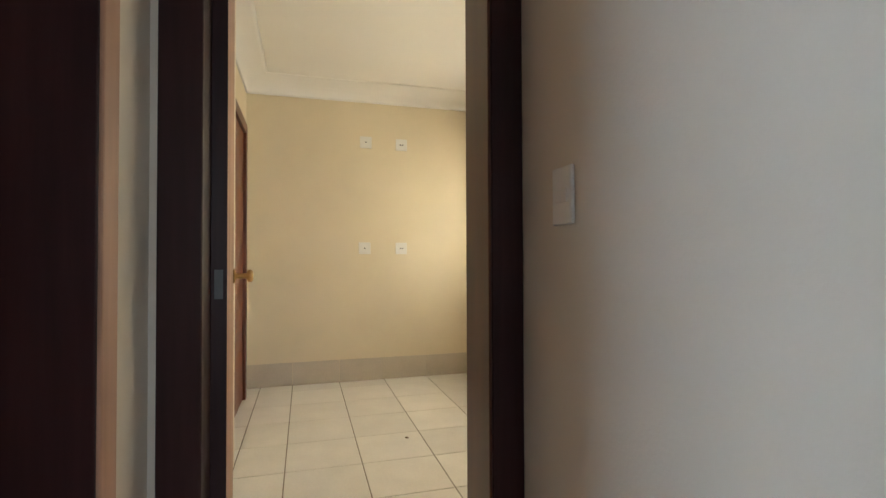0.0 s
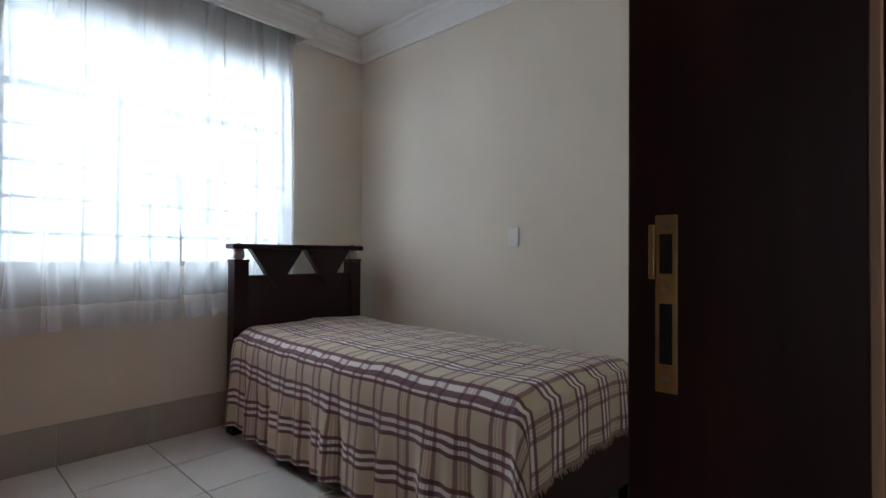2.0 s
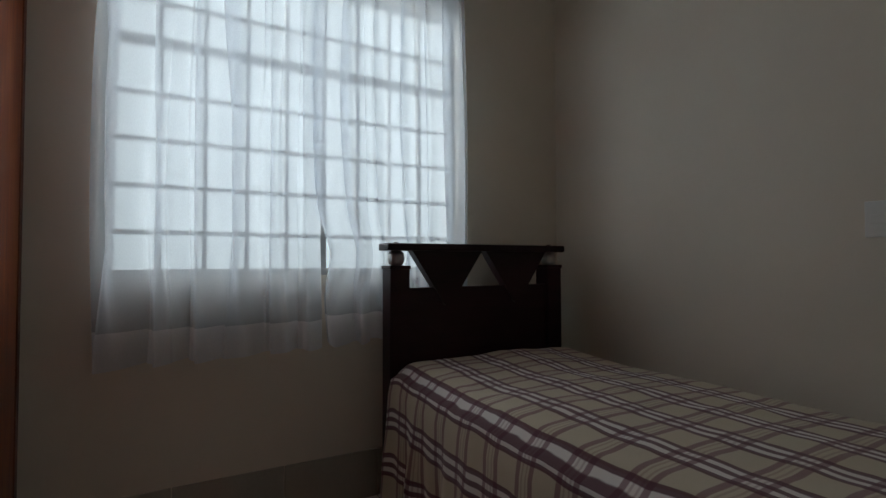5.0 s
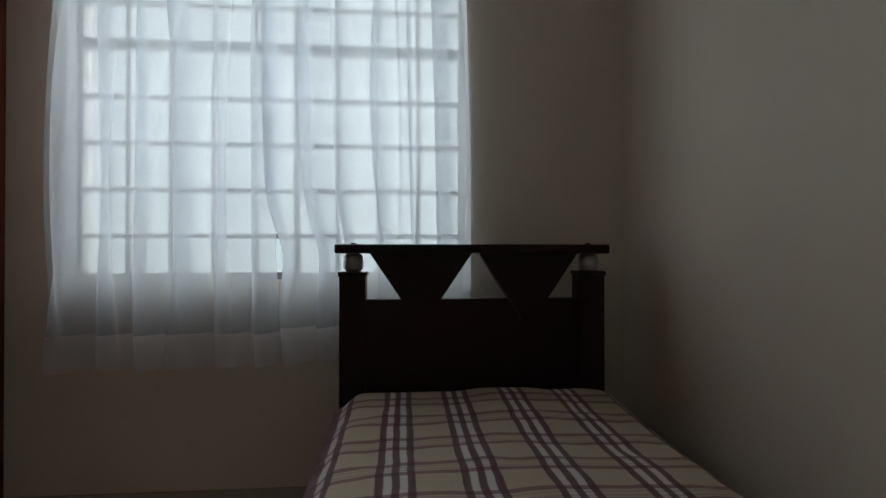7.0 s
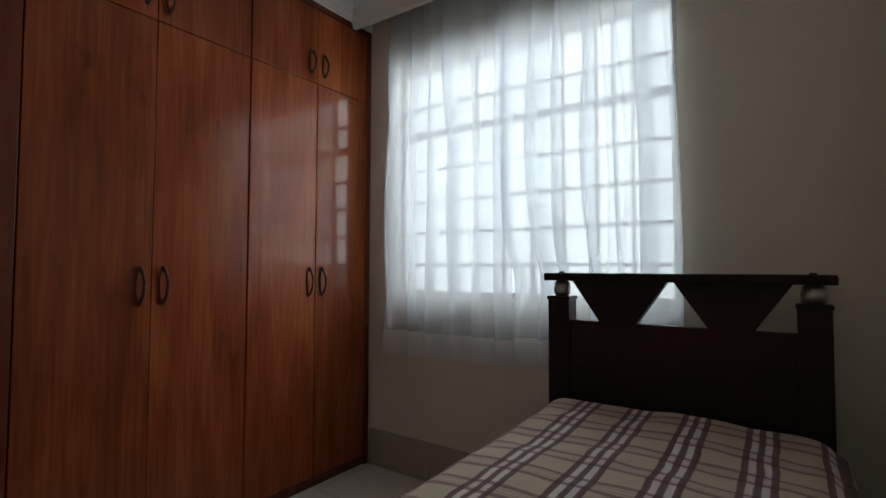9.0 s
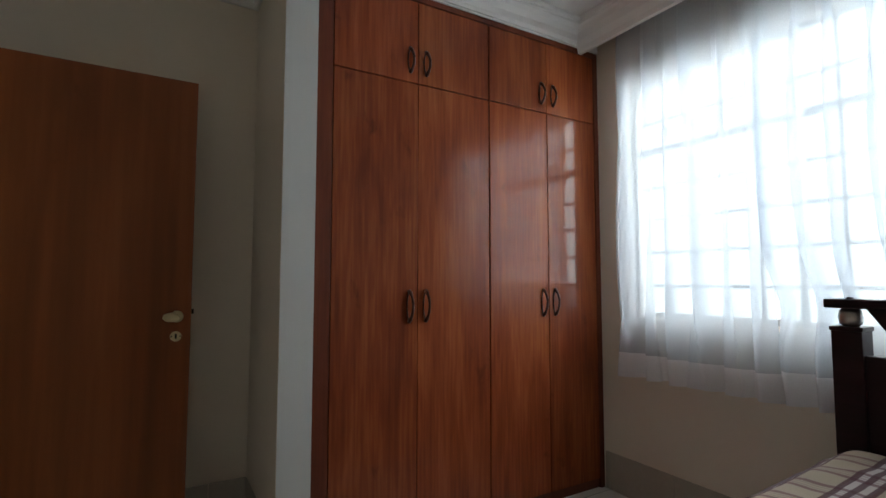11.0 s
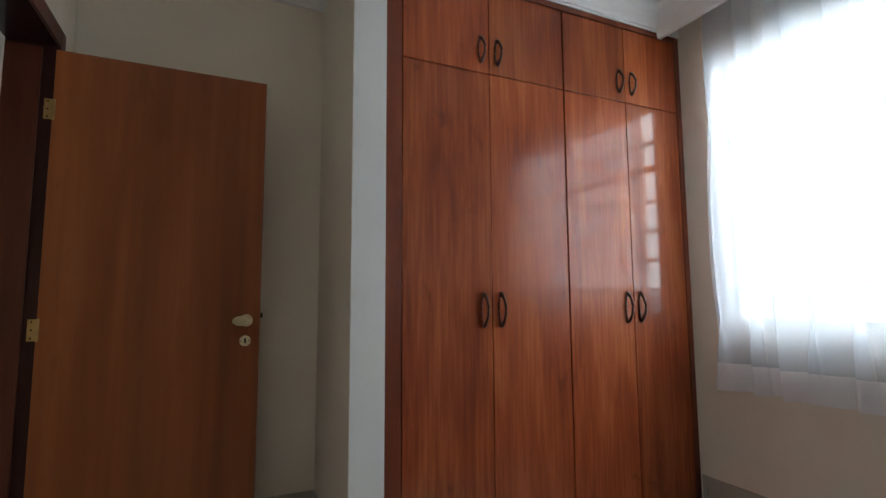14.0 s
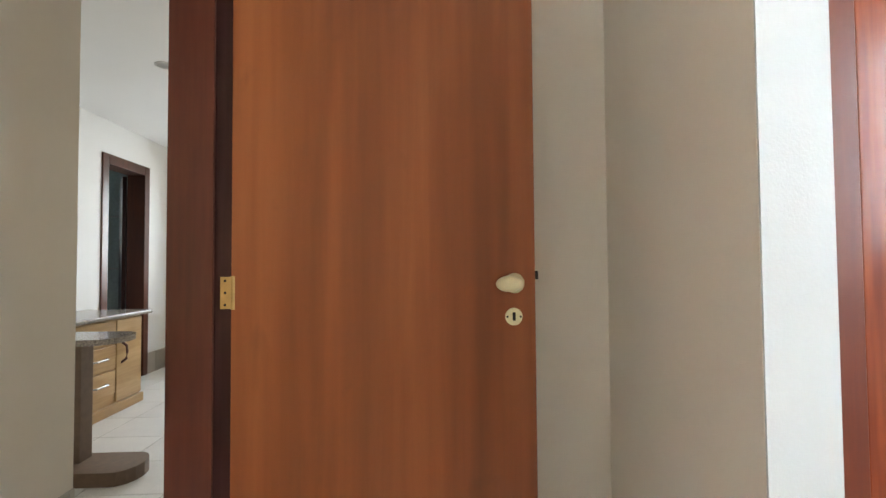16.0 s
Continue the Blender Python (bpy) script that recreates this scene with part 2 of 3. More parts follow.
def thing(name, bm, mat, label, category, group="", kind="", smooth=False):
    return tagged(new(name, mesh_of(name, bm, mat, smooth)), label, category, group, kind)


def empty(name, place, label, category, group="", kind=""):
    ob = tagged(new(name), label, category, group, kind)
    ob.location = place
    ob.empty_display_size = 0.05
    bpy.context.view_layer.update()
    return ob


def attach(ob, parent):
    ob.parent = parent
    ob.matrix_parent_inverse = parent.matrix_world.inverted()
    return ob


def part(name, bm, mat, parent, label="", smooth=False):
    """One mesh in world places, linked under a thing or under a part."""
    ob = attach(new(name, mesh_of(name, bm, mat, smooth)), parent)
    if label:
        ob["label"] = label
    return ob


def lathe(bm, profile, centre, axis="z", segs=24):
    """profile: (radius, height) pairs."""
    rows = []
    for r, h in profile:
        row = []
        for i in range(segs):
            a = 2 * math.pi * i / segs
            p = {"z": (r * math.cos(a), r * math.sin(a), h), "x": (h, r * math.cos(a), r * math.sin(a)), "y": (r * math.cos(a), h, r * math.sin(a))}[axis]
            row.append(bm.verts.new(Vector(p) + Vector(centre)))
        rows.append(row)
    for a, c in zip(rows, rows[1:]):
        for i in range(segs):
            bm.faces.new((a[i], a[(i + 1) % segs], c[(i + 1) % segs], c[i]))
    bm.faces.new(rows[0])
    bm.faces.new(rows[-1][::-1])
    bmesh.ops.recalc_face_normals(bm, faces=bm.faces)
    return bm


def prism(bm, outline, y0, y1):
    """An outline of (x, z) pushed from y0 to y1."""
    front = [bm.verts.new((x, y0, z)) for x, z in outline]
    back = [bm.verts.new((x, y1, z)) for x, z in outline]
    n = len(outline)
    bm.faces.new(front)
    bm.faces.new(back[::-1])
    for i in range(n):
        bm.faces.new((front[i], back[i], back[(i + 1) % n], front[(i + 1) % n]))
    bmesh.ops.recalc_face_normals(bm, faces=bm.faces)
    return bm


def sweep(bm, profile, path, closed=False):
    """profile: (out, z) pairs; path: (x, y) corners walked with the room on the left hand."""
    n, rows = len(path), []
    for i, p in enumerate(path):
        p = Vector(p)
        a = (p - Vector(path[i - 1])).normalized() if (i or closed) else None
        b = (Vector(path[(i + 1) % n]) - p).normalized() if (i < n - 1 or closed) else None
        a, b = a or b, b or a
        na, nb = Vector((-a.y, a.x)), Vector((-b.y, b.x))
        m = (na + nb) / (1 + na.dot(nb))
        rows.append([bm.verts.new((p.x + m.x * o, p.y + m.y * o, z)) for o, z in profile])
    k = len(profile)
    for i in range(n if closed else n - 1):
        r, s = rows[i], rows[(i + 1) % n]
        for j in range(k):
            bm.faces.new((r[j], r[(j + 1) % k], s[(j + 1) % k], s[j]))
    if not closed:
        bm.faces.new(rows[0])
        bm.faces.new(rows[-1][::-1])
    bmesh.ops.recalc_face_normals(bm, faces=bm.faces)
    return bm


def tube(bm, points, radius, segs=10):
    """A rod along points, with flattened ends."""
    rows = []
    for i, p in enumerate(points):
        p = Vector(p)
        d = (Vector(points[min(i + 1, len(points) - 1)]) - Vector(points[max(i - 1, 0)])).normalized()
        q = d.to_track_quat("Z", "Y").to_matrix()
        r = radius[i] if isinstance(radius, (list, tuple)) else radius
        rows.append([bm.verts.new(p + q @ Vector((r * math.cos(2 * math.pi * k / segs), r * math.sin(2 * math.pi * k / segs), 0))) for k in range(segs)])
    for a, c in zip(rows, rows[1:]):
        for k in range(segs):
            bm.faces.new((a[k], a[(k + 1) % segs], c[(k + 1) % segs], c[k]))
    bm.faces.new(rows[0][::-1])
    bm.faces.new(rows[-1])
    bmesh.ops.recalc_face_normals(bm, faces=bm.faces)
    return bm


# ---- structure ----
CEIL = 2.74


def wall(name, mat, label, *dims):
    return thing(name, boxes(*dims), mat, label, "wall", kind="structure")


wall("wall_north", WALL, "beige painted bedroom wall around the curtained window",
     (-0.2, 0.81, 3.461, 3.61, 0, CEIL), (2.31, 3.11, 3.461, 3.61, 0, CEIL), (0.81, 2.31, 3.461, 3.61, 0, 1.0), (0.81, 2.31, 3.461, 3.61, 2.30, CEIL))
wall("wall_east", WALL, "beige painted bedroom wall beside the bed", (2.957, 3.02, 0.52, 3.461, 0, CEIL))
wall("wall_west", WALL, "beige painted wall behind the open door", (-0.20, -0.04, 0.52, 3.461, 0, CEIL))
wall("wall_south", WALL, "beige painted wall with the bedroom doorway",
     (-4.25, 0.165, 0.385, 0.52, 0, CEIL), (1.020, 1.40, 0.385, 0.52, 0, CEIL), (1.40, 3.02, 0.455, 0.52, 0, CEIL), (0.165, 1.020, 0.385, 0.52, 2.145, CEIL))
wall("wall_pillar_side", WALL, "beige painted side of the wardrobe partition", (-0.04, 0.637, 1.585, 1.722, 0, CEIL))
wall("wall_pillar_end", DIMMED_WHITE_END, "white painted end of the wardrobe partition, dimmed against direct window light", (0.637, 0.641, 1.586, 1.721, 0, CEIL))
wall("wall_soffit", PLASTER, "white plaster soffit above the wardrobe", (-0.04, 0.61, 1.722, 3.461, 2.592, CEIL))
wall("wall_hall_east", WALL, "beige hall end wall with the side room doorway",
     (1.265, 1.40, -1.91, -0.335, 0, CEIL), (1.265, 1.40, 0.335, 0.385, 0, CEIL), (1.265, 1.40, -0.335, 0.335, 2.145, CEIL))
wall("wall_hall_south", WALL, "beige painted hall wall ending at the living area", (-0.60, 1.265, -1.91, -0.385, 0, CEIL))
wall("wall_side_room_far", CREAM, "cream painted side room wall with outlets", (4.635, 4.78, -1.75, 0.74, 0, CEIL))
wall("wall_side_room_left", CREAM, "cream painted side room wall", (3.02, 4.635, 0.575, 0.74, 0, CEIL), (3.02, 3.03, 0.52, 0.575, 0, CEIL))
wall("wall_side_room_window", CREAM, "cream painted side room wall around its window",
     (1.40, 2.3, -1.75, -1.60, 0, CEIL), (4.40, 4.635, -1.75, -1.60, 0, CEIL), (2.3, 4.40, -1.75, -1.60, 0, 0.85), (2.3, 4.40, -1.75, -1.60, 2.1, CEIL))
wall("wall_living_south", PLASTER, "white living area wall with a wooden doorway",
     (-4.25, -3.645, -1.91, -1.76, 0, CEIL), (-2.98, -0.60, -1.91, -1.76, 0, CEIL), (-3.645, -2.98, -1.91, -1.76, 2.05, CEIL))
wall("wall_living_west", CREAM, "white living area wall around a barred window",
     (-4.40, -4.25, -1.91, -1.2, 0, CEIL), (-4.40, -4.25, 0.0, 0.52, 0, CEIL), (-4.40, -4.25, -1.2, 0.0, 0, 0.9), (-4.40, -4.25, -1.2, 0.0, 2.05, CEIL))
# unseen gap added in the west wall to let sky light in
wall("wall_washroom", SHADOWTILE, "pale green tiled washroom walls beyond the far doorway",
     (-4.4, -4.3, -2.8, -1.91, 0, CEIL), (-4.4, -4.3, -3.5, -3.3, 0, CEIL), (-4.4, -4.3, -3.3, -2.8, 0, 1.2), (-4.4, -4.3, -3.3, -2.8, 2.1, CEIL), (-2.2, -2.1, -3.5, -1.91, 0, CEIL), (-4.4, -2.1, -3.6, -3.5, 0, CEIL))
thing("ceiling", boxes((-4.5, 4.85, -3.65, 3.65, CEIL, CEIL + 0.1)), PLASTER, "flat white plaster ceiling", "ceiling", kind="structure")
thing("ceiling_side_room", boxes((1.40, 4.635, -1.60, 0.455, 2.63, 2.69), (3.02, 4.635, 0.455, 0.575, 2.63, 2.69)), PLASTER, "lower white ceiling of the side room", "ceiling", kind="structure")

thing("ceiling_living", boxes((-4.25, 1.265, -0.385, 0.385, 2.40, 2.46), (-4.25, -0.60, -1.76, -0.385, 2.40, 2.46)), PLASTER, "lower white ceiling of the hall and living area", "ceiling", kind="structure")

CORNICE = [(0.0, 0.0), (0.014, 0.0), (0.02, 0.012), (0.026, 0.02), (0.03, 0.05), (0.05, 0.078), (0.078, 0.094), (0.084, 0.104), (0.104, 0.108), (0.11, 0.118), (0.11, 0.13), (0.0, 0.13)]


def cornice(name, path, base, label, closed=False, top=2.74, out=1.0):
    prof = [(o * out, base + z * (top - base) / 0.13) for o, z in CORNICE]
    return thing(name, sweep(bmesh.new(), prof, path, closed), PLASTER, label, "cornice", kind="structure", smooth=False)


cornice("trim_cornice_bedroom", [(-0.04, 0.52), (2.957, 0.52), (2.957, 3.461), (2.40, 3.461)], 2.585, "stepped white plaster cornice round the bedroom ceiling")
cornice("trim_cornice_wardrobe", [(0.611, 3.27), (0.611, 1.722), (0.642, 1.722), (0.642, 1.585)], 2.60, "white plaster cornice over the wardrobe and partition", out=0.65)
cornice("trim_cornice_recess", [(0.642, 1.585), (-0.04, 1.585), (-0.04, 0.63)], 2.645, "stepped white plaster cornice above the open door")
pelmet = thing("trim_pelmet", sweep(bmesh.new(), [(o * 0.55, 2.553 + z * 1.438) for o, z in CORNICE], [(2.38, 3.461), (2.38, 3.30), (0.611, 3.30)]), PLASTER,
               "moulded white plaster pelmet hiding the curtain rail", "pelmet", kind="structure")
part("pelmet_board", boxes((0.611, 2.378, 3.30, 3.318, 2.553, CEIL), (2.36, 2.378, 3.318, 3.461, 2.553, CEIL)), PLASTER, pelmet)
COVE = [(0.0, 2.495), (0.012, 2.495)] + [(0.012 + 0.17 * (1 - math.cos(a)), 2.50 + 0.129 * math.sin(a)) for a in (0.15, 0.4, 0.65, 0.9, 1.15, 1.4, 1.57)] + [(0.0, 2.629)]
thing("trim_cornice_side_room", sweep(bmesh.new(), COVE, [(1.40, 0.455), (1.40, -1.60), (4.635, -1.60), (4.635, 0.575), (3.03, 0.575)]), PLASTER,
      "smooth white plaster cove round the side room ceiling", "cornice", kind="structure", smooth=True)
side_pelmet = thing("trim_pelmet_side_room", sweep(bmesh.new(), [(o, 2.455 + z * 1.34) for o, z in CORNICE], [(4.634, -1.47), (2.0, -1.47), (2.0, -1.60)][::-1]), PLASTER,
                    "moulded white plaster pelmet over the cream curtain", "pelmet", kind="structure")
part("pelmet_board", boxes((2.002, 4.634, -1.488, -1.47, 2.455, 2.629)), PLASTER, side_pelmet)

# floor bed with grout; the tiles lie in it
floor = thing("floor", boxes((-4.5, 4.85, -3.65, 3.65, -0.12, -0.003)), GROUT, "off-white glazed ceramic tile floor with grey grout", "floor", kind="structure")

# ---- door frames ----
def strike_plate(parent, x, y, z):
    plate = part("strike_plate", boxes((x - 0.002, x, y - 0.009, y + 0.009, z - 0.074, z + 0.074), (x - 0.004, x, y + 0.009, y + 0.014, z + 0.02, z + 0.066), bevel=0.0008), BRASS, parent, "worn brass strike plate")
    for z0, z1 in ((0.025, 0.058), (-0.050, 0.0)):
        part("recess", boxes((x - 0.0032, x - 0.0015, y - 0.005, y + 0.005, z + z0, z + z1)), BLACK, plate)
    for dz in (0.066, 0.012, -0.062):
        part("screw", lathe(bmesh.new(), [(0.0035, -0.0012), (0.003, 0), ], (x - 0.0022, y, z + dz), "x", 10), STEEL, plate)


def hinge(parent, x, y, z, nx):
    h = part("hinge", boxes((min(x, x + 0.003 * nx), max(x, x + 0.003 * nx), y - 0.012, y + 0.014, z - 0.04, z + 0.04), bevel=0.0008), BRASS, parent, "small brass hinge")
    for dz in (0.03, 0, -0.03):
        part("screw", lathe(bmesh.new(), [(0.0035, 0), (0.0032, 0.001)], (x + 0.003 * nx, y, z + dz), "x", 10), BLACK, h)
    part("knuckle", lathe(bmesh.new(), [(0.006, -0.042), (0.006, 0.042)], (x - 0.002 * nx, y + 0.018, z), "z", 12), BRASS, h)


frame_bed = empty("door_frame", (0.65, 0.45, 0), "dark stained wooden frame of the bedroom doorway", "door frame", kind="structure")
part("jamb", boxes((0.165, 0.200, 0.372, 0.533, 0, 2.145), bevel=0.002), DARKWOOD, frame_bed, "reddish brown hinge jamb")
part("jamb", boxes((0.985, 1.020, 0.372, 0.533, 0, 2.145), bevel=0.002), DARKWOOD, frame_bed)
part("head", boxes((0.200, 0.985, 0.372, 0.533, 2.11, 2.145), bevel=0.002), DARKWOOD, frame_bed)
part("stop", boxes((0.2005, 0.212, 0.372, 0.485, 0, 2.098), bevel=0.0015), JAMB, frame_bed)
for name, dims in (("casing", (0.991, 1.050, 0.366, 0.384, 0, 2.19)), ("casing", (0.14, 0.194, 0.366, 0.384, 0, 2.19)), ("casing", (0.194, 0.991, 0.366, 0.384, 2.12, 2.19)),
                   ("casing", (0.991, 1.056, 0.521, 0.536, 0, 2.19)), ("casing", (0.13, 0.190, 0.521, 0.536, 0, 2.19)), ("casing", (0.190, 0.991, 0.521, 0.536, 2.12, 2.19))):
    # strike-side hall casing drawn paler than the other casings
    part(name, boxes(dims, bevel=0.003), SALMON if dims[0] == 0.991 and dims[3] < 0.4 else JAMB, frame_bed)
strike_plate(frame_bed, 0.985, 0.50, 1.035)
for z in (1.023, 1.86, 0.2):
    hinge(frame_bed, 0.2005, 0.512, z, 1)

frame_side = empty("door_frame", (1.33, 0, 0), "dark stained wooden frame of the side room doorway", "door frame", kind="structure")
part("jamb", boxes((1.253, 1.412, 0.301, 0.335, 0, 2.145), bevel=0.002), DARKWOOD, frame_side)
# browner than its twin: light on the inner face put into the wood
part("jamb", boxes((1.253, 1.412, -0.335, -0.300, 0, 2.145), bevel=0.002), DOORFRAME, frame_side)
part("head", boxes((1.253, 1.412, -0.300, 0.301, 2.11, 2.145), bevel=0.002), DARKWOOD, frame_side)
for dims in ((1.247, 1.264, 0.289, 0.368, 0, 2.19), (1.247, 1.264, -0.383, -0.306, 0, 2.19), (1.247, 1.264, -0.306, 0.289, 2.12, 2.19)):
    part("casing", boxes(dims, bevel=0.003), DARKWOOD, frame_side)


# ---- doors ----
leaf = empty("door", (0.185, 0.52, 0.008), "satin cedar-veneer bedroom door standing open at a right angle", "door")
part("leaf", boxes((0.166, 0.201, 0.526, 1.297, 0.008, 2.10), bevel=0.0015), DOORWOOD, leaf)
kx, ky, kz = 0.2015, 1.238, 1.041
rose = part("knob_rose", lathe(bmesh.new(), [(0.026, 0), (0.026, 0.004), (0.021, 0.008)], (kx, ky + 0.004, kz), "x", 28), CREAM_KNOB, leaf, "cream enamelled rose", smooth=False)
bm = lathe(bmesh.new(), [(0.011, 0.0), (0.011, 0.022), (0.018, 0.026), (0.024, 0.034), (0.026, 0.045), (0.022, 0.056), (0.012, 0.062)], (0, 0, 0), "x", 28)
bmesh.ops.scale(bm, vec=(1, 1.3, 0.78), verts=bm.verts)
bmesh.ops.translate(bm, vec=(kx + 0.005, ky - 0.018, kz), verts=bm.verts)
part("knob", bm, CREAM_KNOB, leaf, "worn cream oval knob", smooth=True)
esc = part("keyhole_plate", lathe(bmesh.new(), [(0.0225, 0), (0.0225, 0.002), (0.020, 0.0035)], (kx, ky + 0.002, 0.955), "x", 28), CREAM_KNOB, leaf, "round cream keyhole plate")
part("keyhole", boxes((kx + 0.003, kx + 0.0045, ky - 0.002, ky + 0.006, 0.945, 0.966), bevel=0.001), BLACK, esc)
for dy in (-0.015, 0.019):
    part("screw", lathe(bmesh.new(), [(0.003, 0), (0.003, 0.001)], (kx + 0.0032, ky + dy, 0.955), "x", 10), BLACK, esc)
part("latch_bolt", boxes((0.177, 0.190, 1.297, 1.308, 1.05, 1.072), bevel=0.001), BLACK, leaf)
part("lock_plate", boxes((0.173, 0.194, 1.2972, 1.2985, 0.90, 1.12)), BRASS, leaf)

side_leaf = empty("door", (1.415, 0.275, 0.008), "dark-edged side room door standing fully open", "door")
bm = boxes((0.0, 0.60, -0.017, 0.017, 0.008, 2.10), bevel=0.0015)
turn = pose(1.418, 0.286, 0, 0, 0, 6.0)
bmesh.ops.transform(bm, matrix=turn, verts=bm.verts)
# strong side room light on the face is put into this pale wood
part("leaf", bm, SALMON, side_leaf)
# near edge drawn darker than the face
bm = boxes((-0.003, 0.0, -0.0172, 0.0172, 0.008, 2.10))
bmesh.ops.transform(bm, matrix=turn, verts=bm.verts)
edge_strip = part("edge_strip", bm, DARKWOOD, side_leaf, "dark door edge")
for z in (1.035, 1.86, 0.2):
    bm = boxes((-0.0055, -0.003, -0.009, 0.009, z - 0.033, z + 0.033), bevel=0.0008)
    bmesh.ops.transform(bm, matrix=turn, verts=bm.verts)
    part("hinge", bm, IRON_DARK, edge_strip, "dull grey steel hinge")
bm = lathe(bmesh.new(), [(0.024, 0), (0.024, -0.005), (0.009, -0.008), (0.009, -0.04), (0.02, -0.045), (0.022, -0.055), (0.014, -0.062)], (0.545, -0.017, 1.035), "y", 20)
bmesh.ops.transform(bm, matrix=turn, verts=bm.verts)
part("knob", bm, BRASS, side_leaf, "small brass knob", smooth=True)


# ---- wardrobe ----
def bow_handle(parent, x, y, z, height, side):
    """A flat almond-shaped bow standing off the door."""
    pts, rad = [], []
    for i in range(13):
        s = -1 + 2 * i / 12
        pts.append((x + 0.002 + 0.026 * (1 - s * s) ** 0.7, y + side * 0.010 * (1 - s * s), z + s * height / 2))
        rad.append(0.0065 if abs(s) < 0.8 else 0.009)
    bm = tube(bmesh.new(), pts, rad, 10)
    back = [(x + 0.004, y - side * 0.012 * (1 - (-1 + 2 * i / 12) ** 2), z + (-1 + 2 * i / 12) * height / 2) for i in range(13)]
    tube(bm, back, 0.004, 8)
    return part("handle", bm, BRONZE, parent, "dark bronze bow handle", smooth=True)


wardrobe = empty("wardrobe", (0.35, 2.6, 0), "built-in varnished cherry wood wardrobe with eight doors", "wardrobe")
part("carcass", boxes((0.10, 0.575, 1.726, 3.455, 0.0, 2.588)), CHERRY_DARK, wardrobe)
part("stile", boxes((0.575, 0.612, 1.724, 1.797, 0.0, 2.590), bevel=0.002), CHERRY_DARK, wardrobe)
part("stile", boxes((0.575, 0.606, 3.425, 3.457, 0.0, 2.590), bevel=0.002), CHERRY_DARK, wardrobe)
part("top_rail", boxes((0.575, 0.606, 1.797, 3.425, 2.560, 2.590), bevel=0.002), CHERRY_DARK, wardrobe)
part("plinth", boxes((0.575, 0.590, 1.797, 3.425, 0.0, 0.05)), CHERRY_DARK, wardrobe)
EDGES = (1.800, 2.221, 2.641, 3.043, 3.423)
for i in range(4):
    gl, gr = (0.0035, 0.0015) if i % 2 == 0 else (0.0015, 0.0035)
    for z0, z1, hz, hh in ((0.055, 2.145, 1.08, 0.145), (2.150, 2.556, 2.255, 0.12)):
        d = part("door", boxes((0.582, 0.604, EDGES[i] + gl, EDGES[i + 1] - gr, z0, z1), bevel=0.0025), CHERRY, wardrobe, "")
        side = 1 if i % 2 == 0 else -1
        hy = EDGES[i + 1] - 0.045 if side == 1 else EDGES[i] + 0.042
        bow_handle(d, 0.604, hy, hz, hh, 1)


# ---- bed ----
bed = empty("bed", (2.30, 2.2, 0), "dark maroon wooden single bed with a cut-out headboard", "bed")
HY0, HY1 = 3.235, 3.275
for x0, x1 in ((1.843, 1.932), (2.685, 2.774)):
    p = part("post", boxes((x0, x1, 3.225, 3.315, 0.0, 1.025), (x0 - 0.004, x1 + 0.004, 3.221, 3.319, 1.025, 1.041), bevel=0.003), MAROON, bed)
    xc = (x0 + x1) / 2
    part("ball", lathe(bmesh.new(), [(0.022, 1.041), (0.033, 1.050), (0.037, 1.072), (0.033, 1.094), (0.022, 1.104)], (xc, 3.27, 0), "z", 28), STEEL, p, "dull metal ball spacer", smooth=True)
rail = part("top_rail", boxes((1.828, 2.789, 3.213, 3.325, 1.104, 1.136), bevel=0.006), MAROON, bed)
for xc in (1.8875, 2.7295):
    part("peg", lathe(bmesh.new(), [(0.012, 0), (0.010, 0.005), (0.004, 0.007)], (xc, 3.27, 1.136), "z", 16), MAROON, rail)
part("back_panel", boxes((1.932, 2.685, HY0 + 0.006, HY1, 0.28, 0.945), bevel=0.002), MAROON, bed)
for s in (0, 1):
    c = 2.1225 if s == 0 else 2.4995
    top, low = 0.176, 0.071
    slope = (top - low) / (1.104 - 0.945)
    tip = [(c + (low - slope * 0.055) * math.cos(a) * 0.95, 0.893 + 0.03 * math.sin(a)) for a in (0, -0.6, -1.2, -1.57, -1.95, -2.54, -3.14)]
    part("triangle", prism(bmesh.new(), [(c - top, 1.104), (c + top, 1.104)] + tip, HY0 - 0.006, HY1 + 0.004), MAROON, bed, "inverted triangular cut-out board")
part("side_rail", boxes((1.850, 1.875, 1.25, 3.225, 0.20, 0.36), bevel=0.003), MAROON, bed)
part("side_rail", boxes((2.742, 2.767, 1.25, 3.225, 0.20, 0.36), bevel=0.003), MAROON, bed)
part("footboard", boxes((1.850, 2.767, 1.205, 1.25, 0.10, 0.50), bevel=0.004), MAROON, bed)
for x0 in (1.845, 2.692):
    part("foot_leg", boxes((x0, x0 + 0.08, 1.200, 1.262, 0.0, 0.50), bevel=0.004), MAROON, bed)
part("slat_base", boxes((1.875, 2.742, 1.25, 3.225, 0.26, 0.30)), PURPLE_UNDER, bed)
mattress = thing("mattress", boxes((1.872, 2.765, 1.262, 3.222, 0.30, 0.585), bevel=0.035), PLASTER, "white mattress under the plaid bedspread", "mattress")


